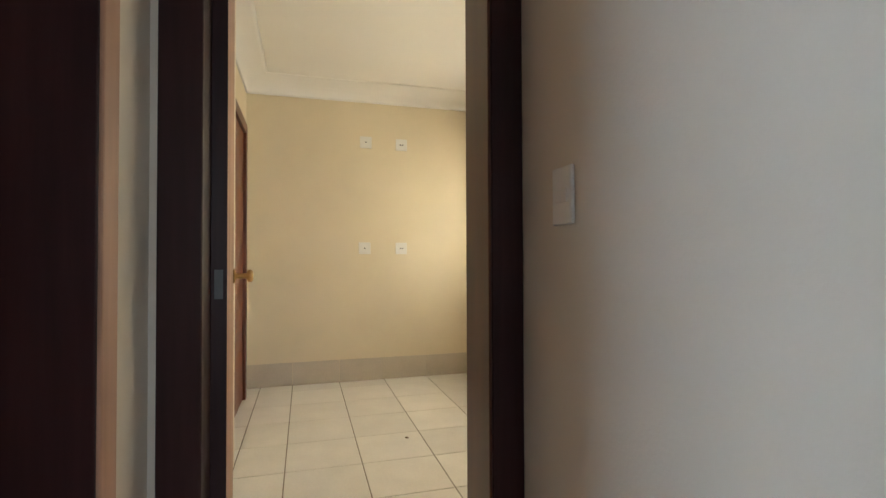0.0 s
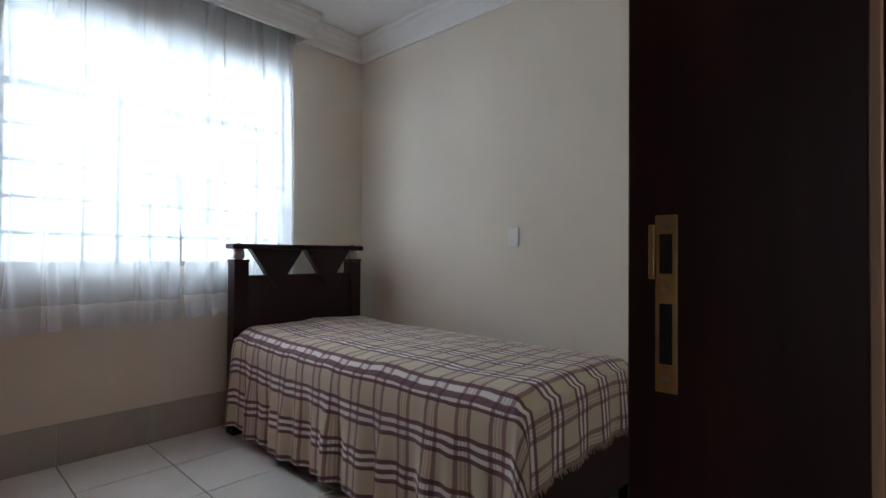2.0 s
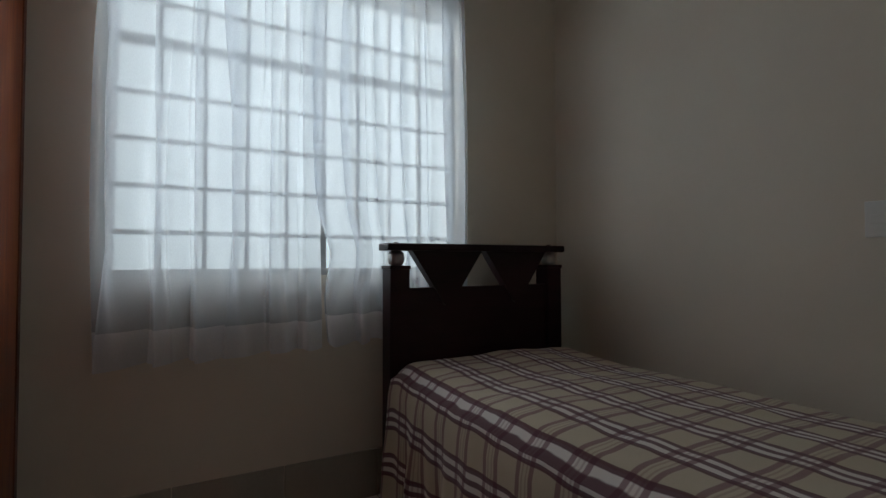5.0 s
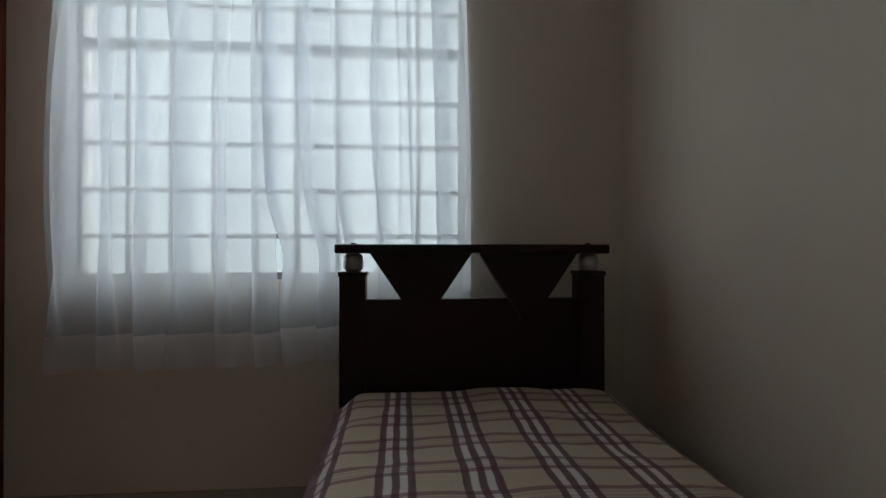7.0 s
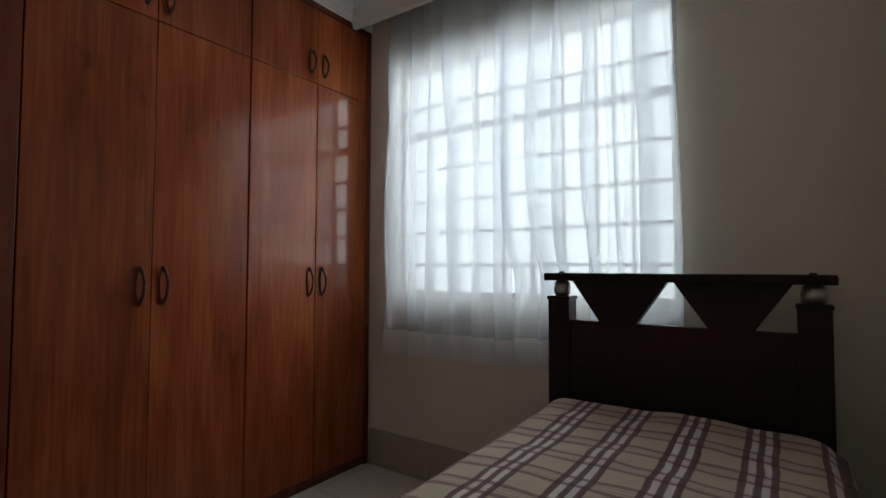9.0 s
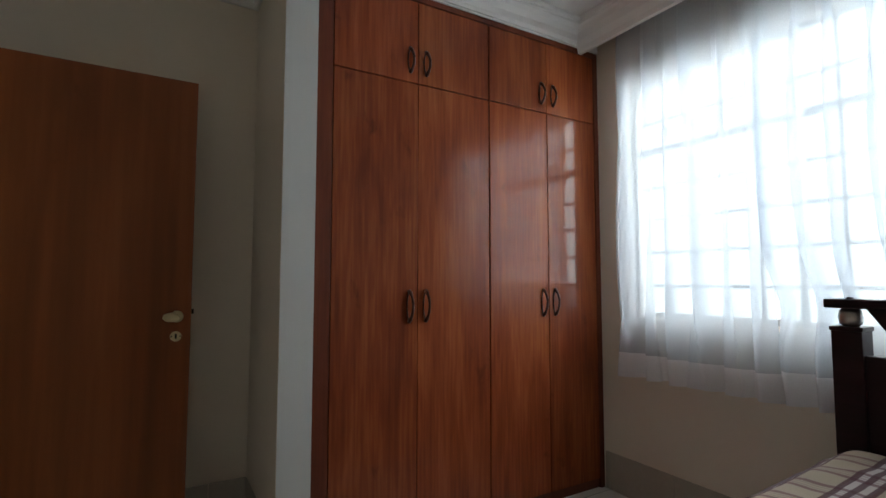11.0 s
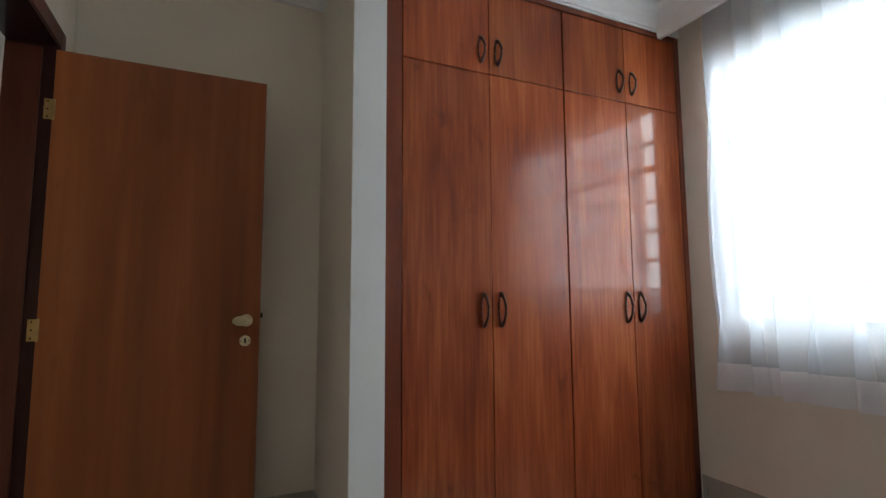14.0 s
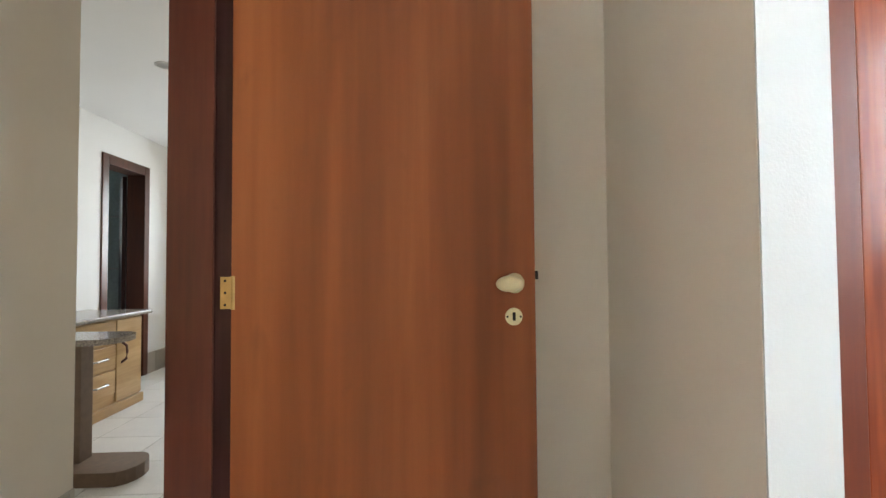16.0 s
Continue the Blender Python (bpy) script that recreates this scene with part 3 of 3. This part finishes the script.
def bedspread():
    """Cloth laid over the mattress: u runs across, v from head to foot, both in metres of cloth."""
    x0, x1, y1, y0, top = 1.862, 2.778, 3.215, 1.232, 0.612
    W, L, side, foot, R = x1 - x0, y1 - y0, 0.53, 0.27, 0.06
    nu, nv = 150, 150
    bm = bmesh.new()
    lay = bm.loops.layers.uv.new("cloth")
    grid, uvs = [], {}
    for j in range(nv + 1):
        v = (L + foot) * j / nv
        row = []
        for i in range(nu + 1):
            u = -side + (W + 2 * side) * i / nu
            du = max(0.0, -u, u - W)
            dv = max(0.0, v - L)
            sx = -1 if u < W / 2 else 1
            ex, ey = min(max(u, 0), W), min(v, L)
            # rounding starts R inside the edge
            iu = max(0.0, R - min(u, W - u)) if du == 0 else R
            iv = max(0.0, R - (L - v)) if dv == 0 else R
            s = math.hypot(du, dv)
            puff = 0.022 * math.sin(math.pi * min(max(u / W, 0), 1)) ** 0.5 * (1 if du == 0 else 0)
            lump = 0.010 * noise.noise((u * 4, v * 4, 0.3)) + 0.004 * noise.noise((u * 14, v * 14, 1.7))
            head = 0.03 * max(0.0, 1 - v / 0.5) ** 2
            x, y, z = x0 + ex, y1 - ey, top + puff + lump + head - 0.035 * (max(iu, iv) / R) ** 2 - (0.03 * max(0, 1 - v / 0.10) ** 2)
            if s > 0:
                a = math.atan2(dv, du)
                drop = s
                wave = 0.018 * math.sin(v * 23 + 2 * math.sin(v * 5)) + 0.012 * math.sin(v * 51 + 1) if du > 0 else 0
                wave = wave * math.cos(a) + (0.014 * math.sin(u * 27) * math.sin(a) if dv > 0 else 0)
                k = min(1.0, drop / 0.35)
                flare = 0.018 + 0.012 * min(1, drop / 0.08) + wave * k * k + (0.16 * drop * math.sin(2 * a) if du > 0 and dv > 0 else 0.0) + 0.045 * drop
                x += sx * flare * math.cos(a) if du > 0 else 0
                y -= flare * math.sin(a) if dv > 0 else 0
                z -= drop - 0.02 * (1 - math.exp(-drop / 0.03))
                z = max(z, 0.045 + 0.01 * noise.noise((u * 9, v * 9, 5)))
            x = min(x, 2.945)
            vert = bm.verts.new((x, y, z))
            uvs[vert] = (u, v)
            row.append(vert)
        grid.append(row)
    hem_line = [v.co.copy() for v in grid[-1]]
    for j in range(nv):
        for i in range(nu):
            f = bm.faces.new((grid[j][i], grid[j + 1][i], grid[j + 1][i + 1], grid[j][i + 1]))
            for loop in f.loops:
                loop[lay].uv = uvs[loop.vert]
    bmesh.ops.recalc_face_normals(bm, faces=bm.faces)
    ob = thing("bedspread", bm, PLAID, "beige cotton bedspread with mauve plaid stripes draped over the bed", "bedspread", smooth=True)
    # knotted fringe along the foot hem
    rng, fr = random.Random(3), bmesh.new()
    for k in range(0, len(hem_line) - 1):
        p, q = hem_line[k], hem_line[k + 1]
        for f in (0.2, 0.7):
            top_at = p.lerp(q, f) + Vector((0, 0.002, 0.004))
            end = top_at + Vector((rng.uniform(-0.008, 0.008), rng.uniform(-0.012, 0.004), -rng.uniform(0.012, 0.028)))
            end.z = max(end.z, 0.012)
            tube(fr, [top_at, top_at.lerp(end, 0.5) + Vector((rng.uniform(-0.003, 0.003), -0.003, 0)), end], [0.0028, 0.0022, 0.0008], 4)
    part("fringe", fr, FRINGE, ob, "short knotted cotton fringe")
    sol = ob.modifiers.new("thickness", "SOLIDIFY")
    sol.thickness, sol.offset = 0.005, -1
    return ob


bedspread()


# ---- window, curtains ----
glow = bpy.data.materials.new("bright_hazy_sky")
glow.use_nodes = True
glow.node_tree.nodes.remove(glow.node_tree.nodes["Principled BSDF"])
e = node(glow.node_tree, "ShaderNodeEmission", Color=(0.76, 0.90, 1.0, 1), Strength=1.45)
glow.node_tree.links.new(e.outputs[0], glow.node_tree.nodes["Material Output"].inputs[0])
thing("backdrop", boxes((-7, 10, 8.0, 8.05, -3, 9)), glow, "bright hazy sky outside the bedroom window", "sky", kind="structure")
win = empty("window_1", (1.645, 3.53, 1.0), "white iron window divided into small glass panes", "window", kind="structure")
WX0, WX1, WZ0, WZ1, WY = 0.81, 2.31, 1.0, 2.30, 3.53
part("window_frame", boxes((WX0, WX0 + 0.03, WY - 0.02, WY + 0.02, WZ0, WZ1), (WX1 - 0.03, WX1, WY - 0.02, WY + 0.02, WZ0, WZ1), (WX0 + 0.03, WX1 - 0.03, WY - 0.02, WY + 0.02, WZ0, WZ0 + 0.03), (WX0 + 0.03, WX1 - 0.03, WY - 0.02, WY + 0.02, WZ1 - 0.03, WZ1), bevel=0.002), IRON, win)
part("window_sill", boxes((WX0 - 0.02, WX1 + 0.02, 3.464, 3.60, 0.985, 0.999), bevel=0.003), PLASTER, win)
COLS = [WX0 + 0.03 + (WX1 - WX0 - 0.06) * i / 9 for i in range(10)]
ROWS = [WZ0 + 0.03, 1.172, 1.351, 1.531, 1.710, 1.913, 2.075, WZ1 - 0.03]
for x in COLS[1:-1]:
    wide = 0.013 if x == COLS[5] else 0.009
    part("bar", boxes((x - wide, x + wide, WY - 0.012, WY + 0.012, WZ0 + 0.03, WZ1 - 0.03), bevel=0.001), IRON, win)
for z in ROWS[1:-1]:
    thick = z == ROWS[5]
    part("transom" if thick else "bar", boxes((COLS[0], COLS[-1], WY - (0.022 if thick else 0.0135), WY + 0.0135, z - (0.02 if thick else 0.009), z + (0.02 if thick else 0.009)), bevel=0.001), IRON_DARK if thick else IRON, win, "dark iron transom" if thick else "")
shared = {}
for i in range(9):
    for j in range(7):
        w, h = COLS[i + 1] - COLS[i] - 0.004, ROWS[j + 1] - ROWS[j] - 0.004
        key = (round(w, 3), round(h, 3))
        if key not in shared:
            shared[key] = mesh_of("pane", boxes((-w / 2, w / 2, -0.0015, 0.0015, -h / 2, h / 2)), GLASS)
        ob = new("pane", shared[key])
        ob.location = ((COLS[i] + COLS[i + 1]) / 2, WY + 0.017, (ROWS[j] + ROWS[j + 1]) / 2)
        ob.visible_shadow = False
        bpy.context.view_layer.update()
        attach(ob, win)


def curtain(name, x0, x1, z0, z1, y, mat, label, seed, folds, amp, hem=0.12, along="x", gather=0.0, back=0.027, pull=0.0, side=1):
    """A hanging sheer: folds deepen downwards; a doubled hem at the bottom."""
    rng = random.Random(seed)
    waves = [(rng.uniform(0.75, 1.25) * folds, rng.uniform(0, 6.28), rng.uniform(0.5, 1) * k) for k in (1.5, 0.5, 0.4)]
    waves.append((rng.uniform(2.2, 2.7) * folds, rng.uniform(0, 6.28), 0.45))
    tone = sum(w[2] for w in waves)
    nx, nz = int((x1 - x0) * 230), 40

    def strip(za, zb, rows, push):
        bm = bmesh.new()
        grid = []
        for j in range(rows + 1):
            z = zb + (za - zb) * j / rows
            low = (z1 - z) / (z1 - z0)
            row = []
            for i in range(nx + 1):
                s = i / nx
                ang = [2 * math.pi * f * (s + 0.012 * math.sin(3 * z + p)) + p for f, p, a in waves]
                d = sum(a * math.sin(g) for g, (f, p, a) in zip(ang, waves)) / tone
                x = x0 + (x1 - x0) * s + back * (0.7 + 0.5 * math.sin(ang[1] * 0.37)) * math.sin(ang[0]) * math.sin(math.pi * min(1, 8 * s, 8 * (1 - s)) / 2) + 0.006 * math.cos(ang[2]) + 0.22 * back * math.sin(ang[3]) + gather * (1 - s) ** 2 * (1.5 * low - 1.9 * math.sin(math.pi * low) + 1.7 * math.exp(-((z - 1.1) / 0.13) ** 2))
                yy = y + amp * (0.45 + 0.55 * min(1, 1.5 * low)) * d + push
                x += pull * (1 - low) ** 1.5 * (1 if side > 0 and s > 0.5 or side < 0 and s < 0.5 else 0) * abs(2 * s - 1) * -side
                zz = z + (0.006 * math.sin(ang[1]) + 0.012 * (s - 0.5) if z == za and za == z0 else 0)
                row.append(bm.verts.new((x, yy, zz) if along == "x" else (yy, x, zz)))
            grid.append(row)
        for j in range(rows):
            for i in range(nx):
                bm.faces.new((grid[j][i], grid[j + 1][i], grid[j + 1][i + 1], grid[j][i + 1]))
        return bm

    ob = thing(name, strip(z0 + hem, z1, nz, 0), mat, label, "curtain", group="sheer curtains", smooth=True)
    part("hem", strip(z0, z0 + hem, 5, 0.0), HEM if mat is SHEER else mat, ob, "doubled voile hem", smooth=True)
    return ob


curtain("curtain", 0.800, 1.605, 0.695, 2.66, 3.380, SHEER, "white sheer voile curtain hanging below the window sill", 4, 7.0, 0.060, back=0.042, pull=0.03, side=-1)
curtain("curtain", 1.58, 2.332, 0.715, 2.66, 3.375, SHEER, "white sheer voile curtain, its edge drawn slightly apart", 9, 6.2, 0.055, gather=0.028, back=0.044, pull=0.03, side=1)
rod = thing("curtain_rail", boxes((0.65, 2.36, 3.37, 3.415, 2.66, 2.685), bevel=0.003), PLASTER, "white curtain rail inside the pelmet", "curtain rail")


# ---- switches and outlets ----
def switch_plate(name, label, centre, normal, category, w=0.072, h=0.112, holes=0, group=""):
    ob = empty(name, centre, label, category, group)
    m = Matrix.Translation(centre) @ {"-x": pose(0, 0, 0, 0, 0, -90), "y": pose(0, 0, 0, 0, 0, 180)}[normal]

    def put(n, dims, mat, bev=0.0, lab=""):
        bm = boxes(dims, bevel=bev)
        bmesh.ops.transform(bm, matrix=m, verts=bm.verts)
        return part(n, bm, mat, ob, lab)

    put("plate", (-w / 2, w / 2, -0.009, 0, -h / 2, h / 2), PLASTIC, 0.003)
    if holes:
        for k in range(holes):
            cx = (k - (holes - 1) / 2) * 0.02
            put("socket_hole", (cx - 0.006, cx + 0.006, -0.0097, -0.0088, -0.005, 0.005), BLACK)
        put("rib", (-0.024, 0.024, -0.0105, -0.009, 0.008, 0.011), PLASTIC)
    else:
        put("rocker", (-0.022, 0.022, -0.0125, -0.009, -0.014, 0.014), PLASTIC, 0.0015)
    return ob


switch_plate("light_switch", "white plastic light switch on the beige wall by the bed", (2.957, 2.008, 1.185), "-x", "light switch")
switch_plate("light_switch", "white plastic light switch on the hall wall beside a doorway", (1.062, -0.385, 1.212), "y", "light switch")
for y, z, n in ((-0.433, 2.137, 1), (-0.759, 2.132, 2), (-0.422, 1.181, 1), (-0.756, 1.180, 2)):
    switch_plate("wall_outlet", "white square outlet on the cream wall", (4.635, y, z), "-x", "outlet", 0.105, 0.105, n, "outlets on the cream wall")


# ---- side room ----
red = empty("door_frame", (3.95, 0.56, 0), "reddish wooden frame and closed door in the side room", "door frame", kind="structure")
for dims in ((3.54, 3.62, 0.535, 0.574, 0, 2.15), (4.28, 4.36, 0.535, 0.574, 0, 2.15), (3.62, 4.28, 0.535, 0.574, 2.07, 2.15)):
    part("casing", boxes(dims, bevel=0.003), DOORFRAME, red)
part("leaf", boxes((3.62, 4.28, 0.556, 0.574, 0.005, 2.07), bevel=0.002), CHERRY_DARK, red)
win2 = empty("window_2", (3.35, -1.67, 0.85), "side room window behind a cream curtain", "window", kind="structure")
part("window_frame", boxes((2.3, 2.34, -1.70, -1.66, 0.85, 2.1), (4.36, 4.40, -1.70, -1.66, 0.85, 2.1), (2.34, 4.36, -1.70, -1.66, 0.85, 0.89), (2.34, 4.36, -1.70, -1.66, 2.06, 2.1), (3.33, 3.37, -1.695, -1.665, 0.89, 2.06)), IRON, win2)
part("window_sill", boxes((2.26, 4.44, -1.74, -1.585, 0.835, 0.85), bevel=0.003), PLASTER, win2)
curtain("curtain", 2.2, 4.53, 0.66, 2.49, -1.53, CREAM_SHEER, "cream sheer curtain over the side room window", 21, 14, 0.025, 0.1)

# small dark speck of debris on the side room floor
bm = bmesh.new()
prism(bm, [(-0.011, 0.0), (0.009, 0.0), (0.012, 0.003), (0.002, 0.006), (-0.008, 0.004)], -0.006, 0.006)
bmesh.ops.transform(bm, matrix=pose(3.15, -0.50, 0.0005, 0, 0, 35), verts=bm.verts)
thing("dry_leaf", bm, BROWN_PANEL, "tiny dark scrap of debris on the pale tiles", "leaf")

# ---- living area ----
far = empty("door_frame", (-3.3, -1.76, 0), "reddish brown frame of the far washroom doorway", "door frame", kind="structure")
for dims in ((-3.025, -2.94, -1.92, -1.745, 0, 2.10), (-3.685, -3.60, -1.92, -1.745, 0, 2.10), (-3.60, -3.025, -1.92, -1.745, 2.01, 2.10)):
    part("jamb", boxes(dims, bevel=0.003), DOORFRAME, far)
wl = empty("door", (-3.6, -1.93, 0.01), "dark washroom door standing wide open inward", "door")
bm = boxes((0, 0.57, -0.035, 0, 0.01, 2.0), bevel=0.002)
bmesh.ops.transform(bm, matrix=pose(-3.598, -1.965, 0, 0, 0, -147), verts=bm.verts)
part("leaf", bm, DARKWOOD, wl)
rack = empty("towel_rack", (-4.29, -2.5, 1.07), "steel towel rack on the washroom wall", "towel rack")
for z in (1.07, 1.66):
    part("bar", tube(bmesh.new(), [(-4.25, -2.30, z), (-4.25, -2.75, z)], 0.01), STEEL, rack)
for y in (-2.31, -2.74):
    part("bracket", boxes((-4.30, -4.24, y - 0.015, y + 0.015, 1.02, 1.71), bevel=0.003), STEEL, rack)

counter = empty("counter", (-2.2, -1.5, 0), "pale oak cabinet counter with drawers under a granite top", "counter")
part("top", boxes((-2.78, -1.50, -1.757, -1.225, 0.705, 0.735), bevel=0.008), GRANITE, counter, "speckled granite worktop")
part("body", boxes((-2.70, -1.52, -1.755, -1.285, 0.07, 0.705)), OAK, counter)
part("plinth", boxes((-2.70, -1.52, -1.75, -1.25, 0.0, 0.07), bevel=0.006), OAK, counter, "pale projecting plinth board")
for z0, z1 in ((0.52, 0.69), (0.335, 0.505), (0.15, 0.32)):
    d = part("drawer", boxes((-2.35, -1.80, -1.285, -1.267, z0, z1), bevel=0.003), OAK, counter)
    zm = (z0 + z1) / 2
    part("handle", tube(bmesh.new(), [(-2.24, -1.268, zm), (-2.23, -1.243, zm), (-2.10, -1.243, zm), (-2.09, -1.268, zm)], 0.006), STEEL, d, "steel bar handle")
d = part("door", boxes((-2.69, -2.365, -1.285, -1.267, 0.08, 0.69), bevel=0.003), OAK, counter)
part("handle", tube(bmesh.new(), [(-2.42, -1.268, 0.52), (-2.425, -1.232, 0.49), (-2.425, -1.226, 0.44), (-2.425, -1.232, 0.39), (-2.42, -1.268, 0.36)], 0.009), BRONZE, d, "dark bow handle")
shelf = part("end_shelf", boxes((-2.78, -2.702, -1.755, -1.45, 0.36, 0.375)), OAK, counter)

bar = empty("bar_counter", (-1.25, -0.85, 0), "granite-topped bar end on a brown panel leg", "counter")


def rounded_slab(x0, x1, y0, y1, z0, z1):
    """A slab whose end at y1 is a half round."""
    bm, c, rad = bmesh.new(), (x0 + x1) / 2, (x1 - x0) / 2
    outline = [(x0, y0), (x1, y0), (x1, y1 - rad * 0.7)] + [(c + rad * math.cos(a), y1 - rad * 0.7 + rad * 0.7 * math.sin(a)) for a in (0.3, 0.7, 1.1, 1.57, 2.04, 2.44, 2.84)] + [(x0, y1 - rad * 0.7)]
    lo, hi = [bm.verts.new((x, y, z0)) for x, y in outline], [bm.verts.new((x, y, z1)) for x, y in outline]
    bm.faces.new(lo[::-1]), bm.faces.new(hi)
    for i in range(len(outline)):
        j = (i + 1) % len(outline)
        bm.faces.new((lo[i], lo[j], hi[j], hi[i]))
    return bm


part("top", rounded_slab(-1.42, -1.08, -1.2, -0.54, 0.695, 0.725), GRANITE, bar, "rounded speckled granite slab")
part("leg_panel", boxes((-1.31, -1.21, -0.81, -0.765, 0.07, 0.695), bevel=0.003), BROWN_PANEL, bar)
part("base", rounded_slab(-1.36, -1.08, -0.95, -0.44, 0.0, 0.07), BROWN_PANEL, bar)
spot = thing("ceiling_spot", lathe(bmesh.new(), [(0.055, 0), (0.055, -0.006), (0.04, -0.012), (0.036, -0.004)], (-1.767, -0.644, 2.40), "z", 24), STEEL, "small recessed ceiling spotlight, switched off", "spotlight")

win3 = empty("window_3", (-4.32, -0.6, 0.9), "white barred window of the living area", "window", kind="structure")
part("window_frame", boxes((-4.35, -4.29, -1.2, -1.16, 0.9, 2.05), (-4.35, -4.29, -0.04, 0.0, 0.9, 2.05), (-4.35, -4.29, -1.16, -0.04, 0.9, 0.94), (-4.35, -4.29, -1.16, -0.04, 2.01, 2.05)), IRON, win3)
for k in range(1, 8):
    part("bar", boxes((-4.33, -4.31, -1.16, -0.04, 0.94 + 0.134 * k - 0.006, 0.94 + 0.134 * k + 0.006)), IRON, win3)
for k in range(1, 7):
    part("bar", boxes((-4.332, -4.308, -1.16 + 0.16 * k - 0.006, -1.16 + 0.16 * k + 0.006, 0.94, 2.01)), IRON, win3)

# ---- skirting and floor tiles ----
skirts = {}


def skirting(name, label, axis, fixed, normal, a, b, pitch, start, height=0.21):
    ob = empty(name, (fixed, (a + b) / 2, 0) if axis == "y" else ((a + b) / 2, fixed, 0), label, "baseboard", kind="structure")
    cuts = [a] + [start + pitch * k for k in range(-40, 40) if a + 0.02 < start + pitch * k < b - 0.02] + [b]
    for c0, c1 in zip(cuts, cuts[1:]):
        w = round(c1 - c0 - 0.003, 3)
        mat = SKIRT_PALE if "side" in name else SKIRT
        key = (axis, normal, w, height)
        if key not in skirts:
            d = (0.0, 0.009 * normal)
            dims = (min(d), max(d), -w / 2, w / 2, 0, height) if axis == "y" else (-w / 2, w / 2, min(d), max(d), 0, height)
            skirts[key] = mesh_of("skirting_tile", boxes(dims, bevel=0.0015), mat)
        t = new("skirting_tile", skirts[key])
        mid = (c0 + c1) / 2
        t.location = (fixed, mid, 0.0) if axis == "y" else (mid, fixed, 0.0)
        bpy.context.view_layer.update()
        attach(t, ob)


SK = "stone-look ceramic skirting tiles along the wall foot"
skirting("baseboard_north", SK, "x", 3.461, -1, 0.615, 2.957, 0.41, 1.055)
skirting("baseboard_east", SK, "y", 2.957, -1, 0.53, 3.45, 0.41, 3.05)
skirting("baseboard_alcove", SK, "y", -0.04, 1, 0.54, 1.583, 0.41, 1.41)
skirting("baseboard_partition", SK, "x", 1.585, -1, -0.03, 0.635, 0.41, 0.25)
skirting("baseboard_south", SK, "x", 0.52, 1, 1.06, 2.945, 0.41, 1.48)
skirting("baseboard_hall_south", SK, "x", -0.385, 1, -0.60, 1.245, 0.41, 0.25)
skirting("baseboard_hall_north", SK, "x", 0.385, -1, 1.054, 1.255, 0.41, 0.25)
skirting("baseboard_living_north", SK, "x", 0.385, -1, -4.24, 0.13, 0.41, 0.25)
skirting("baseboard_side_far", SK, "y", 4.635, -1, -1.59, 0.57, 0.395, -0.20, 0.195)
skirting("baseboard_side_left", SK, "x", 0.575, -1, 4.365, 4.62, 0.395, 4.25, 0.195)
skirting("baseboard_side_right", SK, "x", -1.60, 1, 1.42, 4.62, 0.395, 4.25, 0.195)
skirting("baseboard_living_west", SK, "y", -4.25, 1, -1.75, 0.37, 0.41, 0.25)
skirting("baseboard_living_south", SK, "x", -1.76, 1, -4.24, -3.69, 0.41, 0.25)

tiles = {}


def lay_tiles(x0, x1, y0, y1, pitch, ox, oy):
    nx0, nx1 = math.floor((x0 - ox) / pitch), math.ceil((x1 - ox) / pitch)
    ny0, ny1 = math.floor((y0 - oy) / pitch), math.ceil((y1 - oy) / pitch)
    for i in range(nx0, nx1):
        for j in range(ny0, ny1):
            a, b = max(x0, ox + i * pitch), min(x1, ox + (i + 1) * pitch)
            c, d = max(y0, oy + j * pitch), min(y1, oy + (j + 1) * pitch)
            if b - a < 0.02 or d - c < 0.02:
                continue
            w, h = round(b - a - 0.006, 3), round(d - c - 0.006, 3)
            if (w, h) not in tiles:
                tiles[w, h] = mesh_of("tile", boxes((-w / 2, w / 2, -h / 2, h / 2, -0.008, 0), bevel=0.0015), TILE)
            t = new("tile", tiles[w, h])
            t.location = ((a + b) / 2, (c + d) / 2, 0)
            t.parent = floor


lay_tiles(-0.04, 1.465, 0.385, 3.461, 0.41, 1.055, 3.05)
lay_tiles(1.465, 2.957, 0.455, 3.461, 0.41, 1.055, 3.05)
lay_tiles(-0.60, 1.40, -0.385, 0.385, 0.41, 1.055, 3.05)
lay_tiles(-4.25, -0.60, -1.76, 0.385, 0.41, 1.055, 3.05)
lay_tiles(1.40, 4.635, -1.60, 0.455, 0.395, 3.25, -0.20)
lay_tiles(3.02, 4.635, 0.455, 0.575, 0.395, 3.25, -0.20)
